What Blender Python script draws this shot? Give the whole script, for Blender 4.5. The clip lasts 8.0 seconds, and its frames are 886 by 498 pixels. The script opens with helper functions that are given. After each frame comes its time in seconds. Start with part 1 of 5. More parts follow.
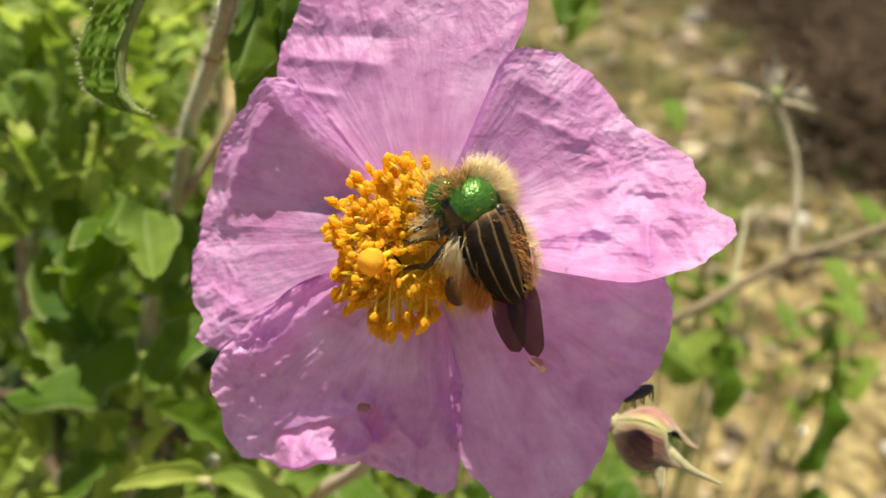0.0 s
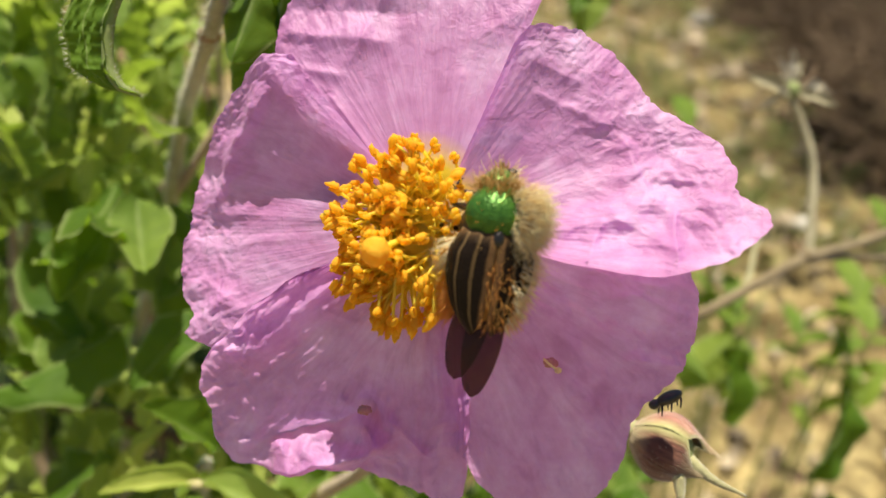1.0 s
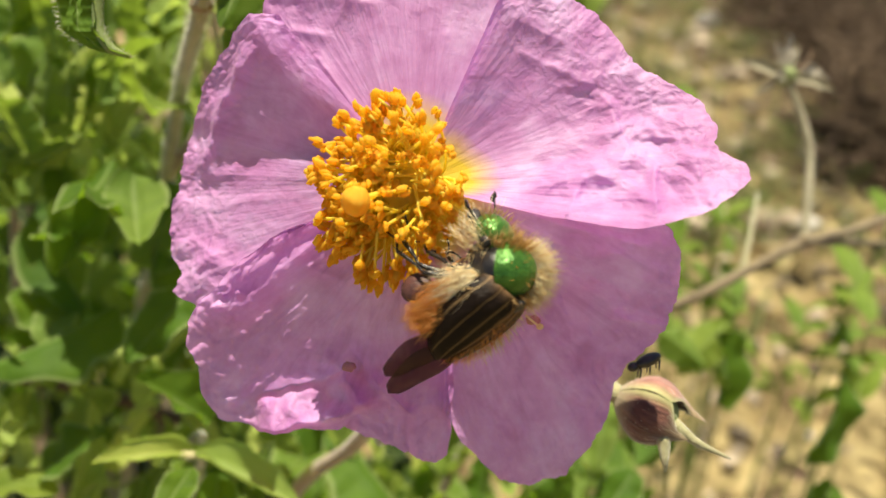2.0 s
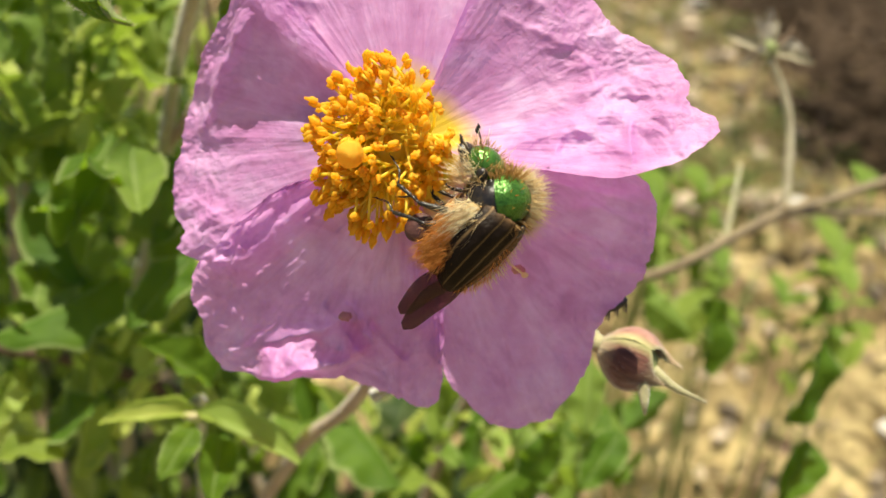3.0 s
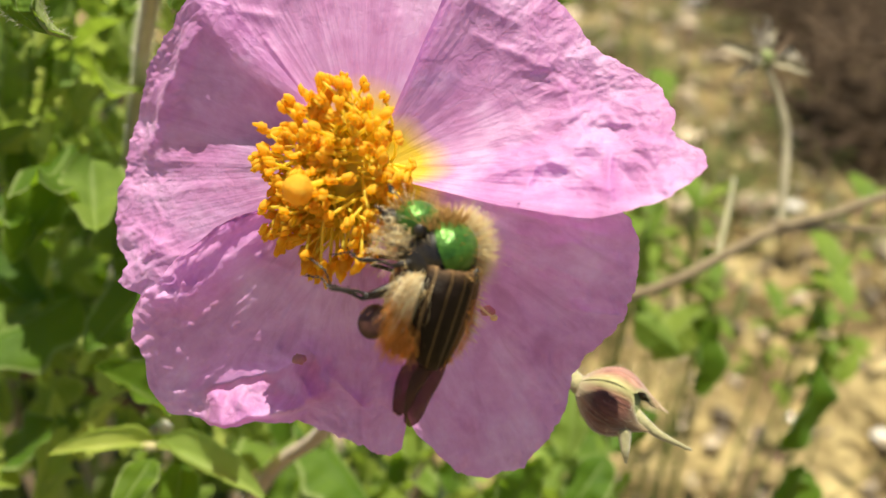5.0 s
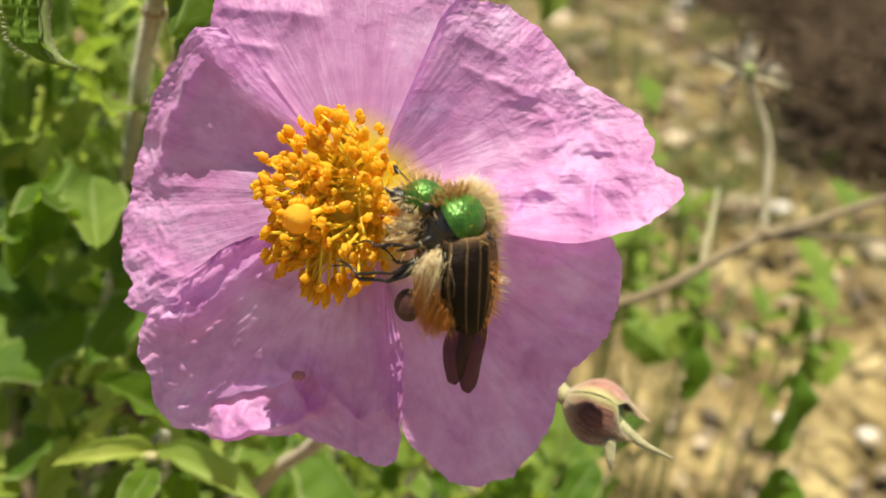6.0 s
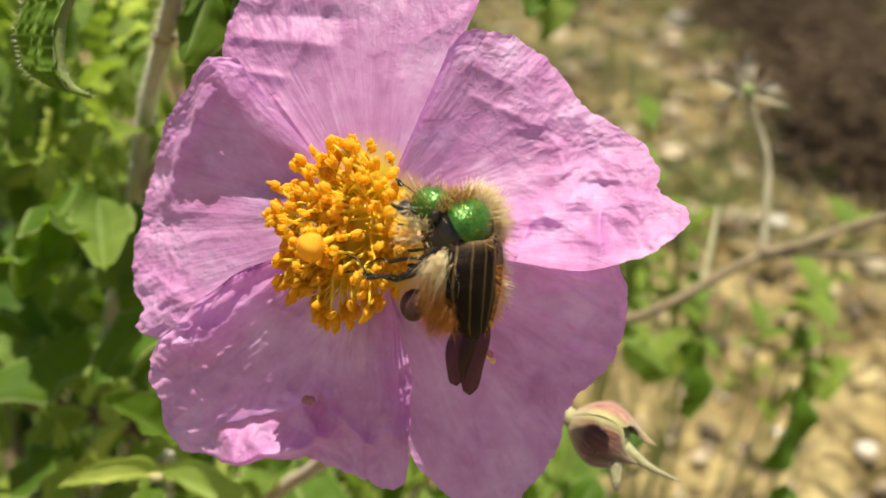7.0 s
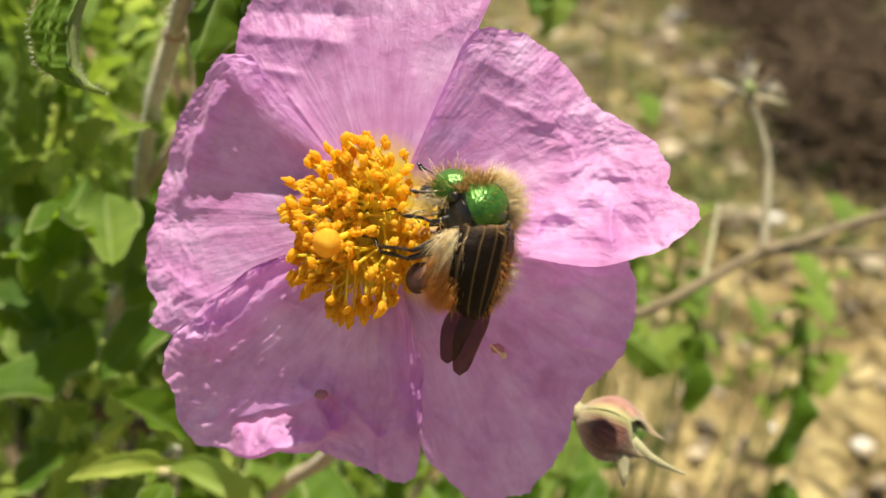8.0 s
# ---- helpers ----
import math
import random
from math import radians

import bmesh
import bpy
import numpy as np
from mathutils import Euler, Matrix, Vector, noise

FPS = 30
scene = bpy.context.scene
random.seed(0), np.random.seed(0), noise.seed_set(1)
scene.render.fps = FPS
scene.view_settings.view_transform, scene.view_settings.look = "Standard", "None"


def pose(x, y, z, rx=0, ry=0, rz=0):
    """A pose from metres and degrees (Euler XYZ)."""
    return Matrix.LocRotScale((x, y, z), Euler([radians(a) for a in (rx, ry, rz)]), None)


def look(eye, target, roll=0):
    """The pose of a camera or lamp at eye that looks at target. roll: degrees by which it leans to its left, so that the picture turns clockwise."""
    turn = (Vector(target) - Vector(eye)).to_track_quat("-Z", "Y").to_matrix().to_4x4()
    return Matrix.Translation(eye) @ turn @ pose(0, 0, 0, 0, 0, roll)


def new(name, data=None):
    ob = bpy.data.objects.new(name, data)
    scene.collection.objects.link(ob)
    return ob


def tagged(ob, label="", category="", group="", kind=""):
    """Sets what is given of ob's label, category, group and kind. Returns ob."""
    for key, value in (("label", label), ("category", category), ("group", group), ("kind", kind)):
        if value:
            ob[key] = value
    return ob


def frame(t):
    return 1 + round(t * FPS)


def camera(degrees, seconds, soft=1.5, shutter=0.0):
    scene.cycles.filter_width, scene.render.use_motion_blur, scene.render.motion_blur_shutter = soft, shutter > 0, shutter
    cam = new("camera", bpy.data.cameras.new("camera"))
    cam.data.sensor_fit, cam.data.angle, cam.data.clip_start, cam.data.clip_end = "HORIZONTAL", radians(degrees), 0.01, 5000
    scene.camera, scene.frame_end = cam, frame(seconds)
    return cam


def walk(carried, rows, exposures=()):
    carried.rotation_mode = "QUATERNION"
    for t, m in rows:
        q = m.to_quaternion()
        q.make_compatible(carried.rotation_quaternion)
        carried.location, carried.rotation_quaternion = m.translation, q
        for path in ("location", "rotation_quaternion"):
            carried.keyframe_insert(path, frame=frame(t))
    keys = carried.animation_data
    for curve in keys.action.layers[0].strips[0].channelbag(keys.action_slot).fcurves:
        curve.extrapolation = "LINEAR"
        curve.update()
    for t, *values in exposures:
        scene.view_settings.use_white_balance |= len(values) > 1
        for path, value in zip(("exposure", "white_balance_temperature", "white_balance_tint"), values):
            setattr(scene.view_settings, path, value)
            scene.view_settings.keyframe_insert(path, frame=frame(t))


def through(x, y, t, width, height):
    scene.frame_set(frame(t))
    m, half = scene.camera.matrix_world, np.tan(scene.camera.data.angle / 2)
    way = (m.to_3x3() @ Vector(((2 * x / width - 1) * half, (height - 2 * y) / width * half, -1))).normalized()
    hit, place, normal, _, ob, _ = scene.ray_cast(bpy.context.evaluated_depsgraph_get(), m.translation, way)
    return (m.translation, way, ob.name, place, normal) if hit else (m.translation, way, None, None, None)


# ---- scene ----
cam = camera(59.8, 8.0)
METRES, EYE, TILT, LEAN, TURN = 0.05, 0.36, -32.0, 0.0, 0.0
ROWS = [
    (0.0, 0.0, 0.0, 0.0, 0.0, 0.0, -0.0),
    (0.5, -0.0045, 0.0473, 0.0239, 0.03, -0.5, -0.21),
    (1.0, -0.0152, 0.1098, -0.0185, 0.05, 0.08, -0.59),
    (2.5, 0.0431, 0.0478, -0.1382, 0.63, 0.3, -0.76),
    (3.0, 0.0343, 0.0103, -0.1676, -0.04, -0.62, -0.16),
    (3.5, 0.0455, 0.0395, -0.0753, 0.03, -1.57, -0.36),
    (4.0, 0.0818, 0.1046, -0.1065, 0.29, -0.84, -0.53),
    (4.5, 0.0955, 0.1532, -0.0901, 0.13, -0.96, -0.71),
    (6.0, 0.0907, 0.0669, -0.0492, -0.98, -0.92, -0.52),
    (6.5, 0.0907, 0.0595, -0.0062, -0.74, -0.43, -0.61),
    (7.0, 0.0678, 0.0473, -0.0228, -1.21, -0.01, -0.49),
    (7.5, 0.0492, 0.0228, -0.0699, -1.52, 0.57, -0.36),
    (8.0, 0.0361, 0.0322, -0.0244, -1.53, -0.26, -0.58),
]
walk(cam, [(t, pose(0, 0, EYE, TILT, LEAN, TURN) @ pose(METRES * x, METRES * y, METRES * z, 90 + pitch, roll, yaw)) for t, x, y, z, yaw, pitch, roll in ROWS],
     exposures=[(0.0, 0.93), (1.0, 0.96), (2.5, 1.05), (3.5, 1.10), (4.5, 1.06), (6.0, 0.96), (7.0, 0.92), (8.0, 0.97)])

RIG = pose(0, 0, EYE, TILT, LEAN, TURN)      # the frame of the first eye: x right, y ahead, z up
CM = 0.01


def rig(x, y, z):
    """A place in the world from centimetres in the frame of the first eye."""
    return RIG @ Vector((x * CM, y * CM, z * CM))


cam.data.dof.use_dof = True
cam.data.dof.focus_distance = 0.0695
cam.data.dof.aperture_fstop = 21.0

# ---- light ----
sun_way = (RIG.to_3x3() @ Vector((0.02, -0.36, 0.93))).normalized()   # towards the sun
elevation = math.asin(sun_way.z)
azimuth = math.atan2(sun_way.x, sun_way.y)
world = bpy.data.worlds.new("world")
scene.world = world
world.use_nodes = True
wn = world.node_tree.nodes
sky = wn.new("ShaderNodeTexSky")
sky.sky_type = "NISHITA"
sky.sun_disc = False
sky.sun_elevation = elevation
sky.sun_rotation = azimuth
wn["Background"].inputs["Strength"].default_value = 0.043
world.node_tree.links.new(sky.outputs["Color"], wn["Background"].inputs["Color"])
sun_data = bpy.data.lights.new("sun", "SUN")
sun_data.energy = 4.2
sun_data.angle = radians(0.53)
sun_data.color = (1.0, 0.91, 0.71)
sun = new("sun", sun_data)
sun.matrix_world = look((0, 0, 3), Vector((0, 0, 3)) - sun_way)


# ---- materials ----
def material(name, rough=0.6, metal=0.0, spec=0.5):
    m = bpy.data.materials.new(name)
    m.use_nodes = True
    b = m.node_tree.nodes["Principled BSDF"]
    b.inputs["Roughness"].default_value = rough
    b.inputs["Metallic"].default_value = metal
    b.inputs["Specular IOR Level"].default_value = spec
    return m, m.node_tree.nodes, m.node_tree.links, b


def ramp(nodes, stops):
    r = nodes.new("ShaderNodeValToRGB")
    while len(r.color_ramp.elements) < len(stops):
        r.color_ramp.elements.new(0.5)
    for e, (at, col) in zip(r.color_ramp.elements, stops):
        e.position = at
        e.color = (*col, 1)
    return r


def noise_tex(nodes, links, vec, scale, detail=4, rough=0.55, distortion=0.0):
    n = nodes.new("ShaderNodeTexNoise")
    n.inputs["Scale"].default_value = scale
    n.inputs["Detail"].default_value = detail
    n.inputs["Roughness"].default_value = rough
    n.inputs["Distortion"].default_value = distortion
    if vec is not None:
        links.new(vec, n.inputs["Vector"])
    return n


def mixed(nodes, links, fac, a, b, mode="MIX"):
    n = nodes.new("ShaderNodeMix")
    n.data_type = "RGBA"
    n.blend_type = mode
    for key, value in (("Factor", fac), ("A", a), ("B", b)):
        sock = [s for s in n.inputs if s.name == key and s.enabled][0]
        if isinstance(value, (int, float)):
            sock.default_value = value
        elif isinstance(value, tuple):
            sock.default_value = (*value, 1)
        else:
            links.new(value, sock)
    return [s for s in n.outputs if s.enabled][0]


def bumped(nodes, links, bsdf, height, strength, distance):
    b = nodes.new("ShaderNodeBump")
    b.inputs["Strength"].default_value = strength
    b.inputs["Distance"].default_value = distance
    links.new(height, b.inputs["Height"])
    links.new(b.outputs["Normal"], bsdf.inputs["Normal"])
    return b


def glowing_through(m, nodes, links, bsdf, colour, share):
    """Lets light through a thin leaf or petal."""
    t = nodes.new("ShaderNodeBsdfTranslucent")
    if isinstance(colour, tuple):
        t.inputs["Color"].default_value = (*colour, 1)
    else:
        links.new(colour, t.inputs["Color"])
    mix = nodes.new("ShaderNodeMixShader")
    mix.inputs[0].default_value = share
    links.new(bsdf.outputs[0], mix.inputs[1])
    links.new(t.outputs[0], mix.inputs[2])
    links.new(mix.outputs[0], nodes["Material Output"].inputs["Surface"])
    return t


def stretched(nodes, links, source, sx, sy, sz=1.0):
    m = nodes.new("ShaderNodeMapping")
    m.inputs["Scale"].default_value = (sx, sy, sz)
    links.new(source, m.inputs["Vector"])
    return m.outputs["Vector"]


def petal_material():
    m, n, l, b = material("petal", 0.5, 0.0, 0.4)
    uv = n.new("ShaderNodeTexCoord")
    fine = noise_tex(n, l, stretched(n, l, uv.outputs["UV"], 60, 2.0), 1.0, 6, 0.6, 0.4)
    # blotchy tone, spread wide so that shading of wrinkles is in the colour
    blot = noise_tex(n, l, uv.outputs["Object"], 160, 5, 0.65)
    tone = ramp(n, [(0.30, (0.61, 0.235, 0.59)), (0.50, (0.74, 0.355, 0.75)), (0.70, (0.87, 0.55, 0.94))])
    l.new(blot.outputs["Fac"], tone.inputs["Fac"])
    vein = ramp(n, [(0.34, (0.95, 0.91, 0.95)), (0.50, (1, 1, 1))])
    l.new(fine.outputs["Fac"], vein.inputs["Fac"])
    col = mixed(n, l, 0.75, tone.outputs["Color"], vein.outputs["Color"], "MULTIPLY")
    # streaks of wrinkle shading painted into the reflected and transmitted colour
    streak = noise_tex(n, l, stretched(n, l, uv.outputs["UV"], 11, 3.2), 1.0, 5, 0.62, 1.4)
    wrinkle_shade = ramp(n, [(0.34, (0.80, 0.70, 0.78)), (0.50, (1, 1, 1)), (0.66, (1.10, 1.22, 1.12))])
    l.new(streak.outputs["Fac"], wrinkle_shade.inputs["Fac"])
    col = mixed(n, l, 0.8, col, wrinkle_shade.outputs["Color"], "MULTIPLY")
    # yellow claw at the foot of the petal
    split = n.new("ShaderNodeSeparateXYZ")
    l.new(uv.outputs["UV"], split.inputs[0])
    foot = ramp(n, [(0.16, (1, 1, 1)), (0.27, (0, 0, 0))])
    l.new(split.outputs["Y"], foot.inputs["Fac"])
    col = mixed(n, l, foot.outputs["Color"], col, (1.0, 0.72, 0.05))
    l.new(col, b.inputs["Base Color"])
    # fine creases: folds of two sizes, strongest near the rim, and faint ribs
    folds = []
    for scale, seed in ((330, 0.0), (820, 4.0)):
        f = noise_tex(n, l, uv.outputs["Object"], scale, 3, 0.5, 0.9)
        d = n.new("ShaderNodeMath")
        d.operation = "SUBTRACT"
        l.new(f.outputs["Fac"], d.inputs[0])
        d.inputs[1].default_value = 0.5
        a = n.new("ShaderNodeMath")
        a.operation = "ABSOLUTE"
        l.new(d.outputs[0], a.inputs[0])
        folds.append(a.outputs[0])
    ribs = noise_tex(n, l, stretched(n, l, uv.outputs["UV"], 30, 6.0), 1.0, 6, 0.65, 1.2)
    both = mixed(n, l, 0.35, folds[0], folds[1])
    rim = ramp(n, [(0.35, (0.22, 0.22, 0.22)), (0.92, (1, 1, 1))])
    l.new(split.outputs["Y"], rim.inputs["Fac"])
    both = mixed(n, l, 1.0, both, rim.outputs["Color"], "MULTIPLY")
    hh = mixed(n, l, 0.09, both, ribs.outputs["Fac"])
    bumped(n, l, b, hh, 0.65, 0.0012)
    b.inputs["Sheen Weight"].default_value = 0.2
    b.inputs["Sheen Roughness"].default_value = 0.4
    deep = mixed(n, l, 0.5, col, mixed(n, l, foot.outputs["Color"], (0.98, 0.50, 0.98), (1.0, 0.75, 0.06)))
    glowing_through(m, n, l, b, deep, 0.50)
    return m


def leaf_material(name, dark, light, under, share=0.38, scale=1300):
    m, n, l, b = material(name, 0.6, 0.0, 0.18)
    tc = n.new("ShaderNodeTexCoord")
    big = noise_tex(n, l, tc.outputs["Object"], 90, 4, 0.6)
    tone = ramp(n, [(0.3, dark), (0.7, light)])
    l.new(big.outputs["Fac"], tone.inputs["Fac"])
    v = n.new("ShaderNodeTexVoronoi")
    v.feature = "DISTANCE_TO_EDGE"
    v.inputs["Scale"].default_value = scale
    l.new(tc.outputs["Object"], v.inputs["Vector"])
    net = ramp(n, [(0.0, (0.75, 0.82, 0.6)), (0.14, (1, 1, 1))])
    l.new(v.outputs["Distance"], net.inputs["Fac"])
    col = mixed(n, l, 0.4, tone.outputs["Color"], net.outputs["Color"], "MULTIPLY")
    info = n.new("ShaderNodeObjectInfo")
    vary = ramp(n, [(0.0, (0.62, 0.74, 0.6)), (0.5, (1, 1, 1)), (1.0, (1.25, 1.08, 0.8))])
    l.new(info.outputs["Random"], vary.inputs["Fac"])
    col = mixed(n, l, 0.8, col, vary.outputs["Color"], "MULTIPLY")
    wear = noise_tex(n, l, tc.outputs["Object"], 210, 4, 0.6)
    spot = ramp(n, [(0.64, (0, 0, 0)), (0.76, (0.4, 0.4, 0.4))])
    l.new(wear.outputs["Fac"], spot.inputs["Fac"])
    col = mixed(n, l, spot.outputs["Color"], col, (0.17, 0.13, 0.045))
    # pale downy margin and midrib
    split = n.new("ShaderNodeSeparateXYZ")
    l.new(tc.outputs["UV"], split.inputs[0])
    pale = ramp(n, [(0.0, (0.8, 0.8, 0.8)), (0.09, (0, 0, 0)), (0.47, (0, 0, 0)), (0.5, (0.45, 0.45, 0.45)), (0.53, (0, 0, 0)), (0.91, (0, 0, 0)), (1.0, (0.8, 0.8, 0.8))])
    l.new(split.outputs["X"], pale.inputs["Fac"])
    col = mixed(n, l, pale.outputs["Color"], col, (0.34, 0.40, 0.16))
    l.new(col, b.inputs["Base Color"])
    bumped(n, l, b, v.outputs["Distance"], 0.4, 0.0002)
    b.inputs["Sheen Weight"].default_value = 0.04
    glowing_through(m, n, l, b, under, share)
    return m


def grained(name, a, c, scale, rough=0.7, bump=0.4, dist=0.0004, metal=0.0, sheen=0.0, spec=0.4, squash=(1, 1, 1), through=0.0, specks=0.7, islands=False):
    m, n, l, b = material(name, rough, metal, spec)
    tc = n.new("ShaderNodeTexCoord")
    vec = stretched(n, l, tc.outputs["Object"], *squash)
    big = noise_tex(n, l, vec, scale, 6, 0.62)
    tone = ramp(n, [(0.3, a), (0.7, c)])
    l.new(big.outputs["Fac"], tone.inputs["Fac"])
    small = noise_tex(n, l, vec, scale * 6, 4, 0.6)
    spot = ramp(n, [(0.3, (0.75, 0.75, 0.75)), (0.65, (1.1, 1.1, 1.1))])
    l.new(small.outputs["Fac"], spot.inputs["Fac"])
    col = mixed(n, l, specks, tone.outputs["Color"], spot.outputs["Color"], "MULTIPLY")
    if islands:
        g = n.new("ShaderNodeNewGeometry")
        each = ramp(n, [(0.0, (0.28, 0.26, 0.24)), (0.55, (0.85, 0.82, 0.78)), (1.0, (1.5, 1.46, 1.4))])
        l.new(g.outputs["Random Per Island"], each.inputs["Fac"])
        col = mixed(n, l, 1.0, col, each.outputs["Color"], "MULTIPLY")
    l.new(col, b.inputs["Base Color"])
    bumped(n, l, b, small.outputs["Fac"], bump, dist)
    b.inputs["Sheen Weight"].default_value = sheen
    if through:
        glowing_through(m, n, l, b, col, through)
    return m


def elytra_material():
    m, n, l, b = material("elytra", 0.5, 0.0, 0.12)
    tc = n.new("ShaderNodeTexCoord")
    split = n.new("ShaderNodeSeparateXYZ")
    l.new(tc.outputs["UV"], split.inputs[0])
    warp = noise_tex(n, l, tc.outputs["Object"], 900, 2)
    off = n.new("ShaderNodeMath")
    off.operation = "MULTIPLY_ADD"
    off.inputs[1].default_value = 0.05
    l.new(warp.outputs["Fac"], off.inputs[0])
    l.new(split.outputs["X"], off.inputs[2])
    base = (0.012, 0.007, 0.004)
    tan = (0.13, 0.083, 0.036)
    st = ramp(n, [(0.0, (0.15, 0.085, 0.035)), (0.10, (0.13, 0.07, 0.03)), (0.13, base), (0.27, base), (0.29, tan),
                  (0.32, tan), (0.345, base), (0.55, base), (0.57, tan), (0.60, tan), (0.625, base), (0.85, base),
                  (0.87, tan), (0.90, tan), (0.925, base)])
    l.new(off.outputs[0], st.inputs["Fac"])
    fade = ramp(n, [(0.0, (0.14, 0.08, 0.035)), (0.06, (0.03, 0.018, 0.009)), (0.12, (0, 0, 0)), (0.86, (0, 0, 0)), (0.97, (0.012, 0.007, 0.005))])
    l.new(split.outputs["Y"], fade.inputs["Fac"])
    col = mixed(n, l, 1.0, st.outputs["Color"], fade.outputs["Color"], "ADD")
    l.new(col, b.inputs["Base Color"])
    pit = noise_tex(n, l, tc.outputs["Object"], 3500, 3)
    bumped(n, l, b, pit.outputs["Fac"], 0.5, 0.0002)
    return m


def metal_green():
    m, n, l, b = material("green_shell", 0.30, 0.4, 0.4)
    tc = n.new("ShaderNodeTexCoord")
    v = noise_tex(n, l, tc.outputs["Object"], 900, 4)
    c = ramp(n, [(0.3, (0.03, 0.10, 0.014)), (0.7, (0.09, 0.23, 0.03))])
    l.new(v.outputs["Fac"], c.inputs["Fac"])
    l.new(c.outputs["Color"], b.inputs["Base Color"])
    pit = n.new("ShaderNodeTexVoronoi")
    pit.inputs["Scale"].default_value = 4200
    l.new(tc.outputs["Object"], pit.inputs["Vector"])
    bumped(n, l, b, pit.outputs["Distance"], 0.4, 0.00012)
    return m


def hair_material(name, a, c):
    m, n, l, b = material(name, 0.45, 0.0, 0.4)
    g = n.new("ShaderNodeNewGeometry")
    r = ramp(n, [(0.0, a), (1.0, c)])
    l.new(g.outputs["Random Per Island"], r.inputs["Fac"])
    l.new(r.outputs["Color"], b.inputs["Base Color"])
    glowing_through(m, n, l, b, r.outputs["Color"], 0.5)
    return m


def wing_material():
    m, n, l, b = material("wing", 0.4, 0.0, 0.3)
    tc = n.new("ShaderNodeTexCoord")
    v = noise_tex(n, l, stretched(n, l, tc.outputs["Object"], 1, 0.25, 1), 1800, 4)
    c = ramp(n, [(0.35, (0.03, 0.014, 0.012)), (0.7, (0.09, 0.045, 0.04))])
    l.new(v.outputs["Fac"], c.inputs["Fac"])
    l.new(c.outputs["Color"], b.inputs["Base Color"])
    bumped(n, l, b, v.outputs["Fac"], 0.4, 0.0002)
    see = n.new("ShaderNodeBsdfTransparent")
    see.inputs["Color"].default_value = (0.70, 0.50, 0.50, 1)
    mix = n.new("ShaderNodeMixShader")
    mix.inputs[0].default_value = 0.5
    l.new(b.outputs[0], mix.inputs[1])
    l.new(see.outputs[0], mix.inputs[2])
    l.new(mix.outputs[0], n["Material Output"].inputs["Surface"])
    return m


def bud_material(name, low, mid, high):
    m, n, l, b = material(name, 0.6, 0.0, 0.3)
    tc = n.new("ShaderNodeTexCoord")
    split = n.new("ShaderNodeSeparateXYZ")
    l.new(tc.outputs["UV"], split.inputs[0])
    streak = noise_tex(n, l, stretched(n, l, tc.outputs["UV"], 14, 2.2), 1.0, 5, 0.6, 0.5)
    col = ramp(n, [(0.3, low), (0.5, mid), (0.72, high)])
    l.new(streak.outputs["Fac"], col.inputs["Fac"])
    edge = ramp(n, [(0.0, (1, 1, 1)), (0.14, (0, 0, 0)), (0.86, (0, 0, 0)), (1.0, (1, 1, 1))])
    l.new(split.outputs["X"], edge.inputs["Fac"])
    c = mixed(n, l, edge.outputs["Color"], col.outputs["Color"], (0.40, 0.40, 0.16))
    foot = ramp(n, [(0.0, (0.8, 0.8, 0.8)), (0.3, (0, 0, 0)), (0.75, (0, 0, 0)), (1.0, (0.7, 0.7, 0.7))])
    l.new(split.outputs["Y"], foot.inputs["Fac"])
    c = mixed(n, l, foot.outputs["Color"], c, (0.40, 0.34, 0.17))
    l.new(c, b.inputs["Base Color"])
    bumped(n, l, b, streak.outputs["Fac"], 0.6, 0.0005)
    b.inputs["Sheen Weight"].default_value = 0.6
    return m


def soil_material():
    m, n, l, b = material("soil", 0.9, 0.0, 0.2)
    tc = n.new("ShaderNodeTexCoord")
    big = noise_tex(n, l, tc.outputs["Object"], 14, 6, 0.65)
    c = ramp(n, [(0.32, (0.12, 0.08, 0.042)), (0.48, (0.29, 0.22, 0.10)), (0.66, (0.56, 0.46, 0.235))])
    l.new(big.outputs["Fac"], c.inputs["Fac"])
    mid = noise_tex(n, l, tc.outputs["Object"], 38, 6, 0.75)
    c2 = ramp(n, [(0.41, (0.28, 0.25, 0.20)), (0.53, (1.0, 0.98, 0.93)), (0.66, (1.3, 1.28, 1.2))])
    l.new(mid.outputs["Fac"], c2.inputs["Fac"])
    col = mixed(n, l, 0.9, c.outputs["Color"], c2.outputs["Color"], "MULTIPLY")
    l.new(col, b.inputs["Base Color"])
    bumped(n, l, b, mid.outputs["Fac"], 1.0, 0.012)
    return m


PETAL = petal_material()
LEAF = leaf_material("leaf_green", (0.04, 0.095, 0.008), (0.09, 0.17, 0.014), (0.26, 0.44, 0.015), 0.36)
LEAF_PALE = leaf_material("leaf_downy", (0.10, 0.17, 0.025), (0.22, 0.31, 0.065), (0.38, 0.54, 0.05), 0.40)
# lit copy of the downy leaf: sunlight is put into its pale colour
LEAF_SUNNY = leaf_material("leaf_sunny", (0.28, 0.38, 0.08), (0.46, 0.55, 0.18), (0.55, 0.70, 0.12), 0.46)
# for sepals; on deep bush leaves the dark colour replaces shade
LEAF_DARK = leaf_material("sepal_and_shade_green", (0.018, 0.04, 0.010), (0.05, 0.08, 0.022), (0.10, 0.16, 0.03), 0.15)
HERB = leaf_material("herb_green", (0.11, 0.19, 0.025), (0.23, 0.33, 0.05), (0.36, 0.52, 0.06), 0.4)
GRASS = leaf_material("grass_green", (0.12, 0.17, 0.03), (0.24, 0.28, 0.06), (0.36, 0.44, 0.08), 0.4)
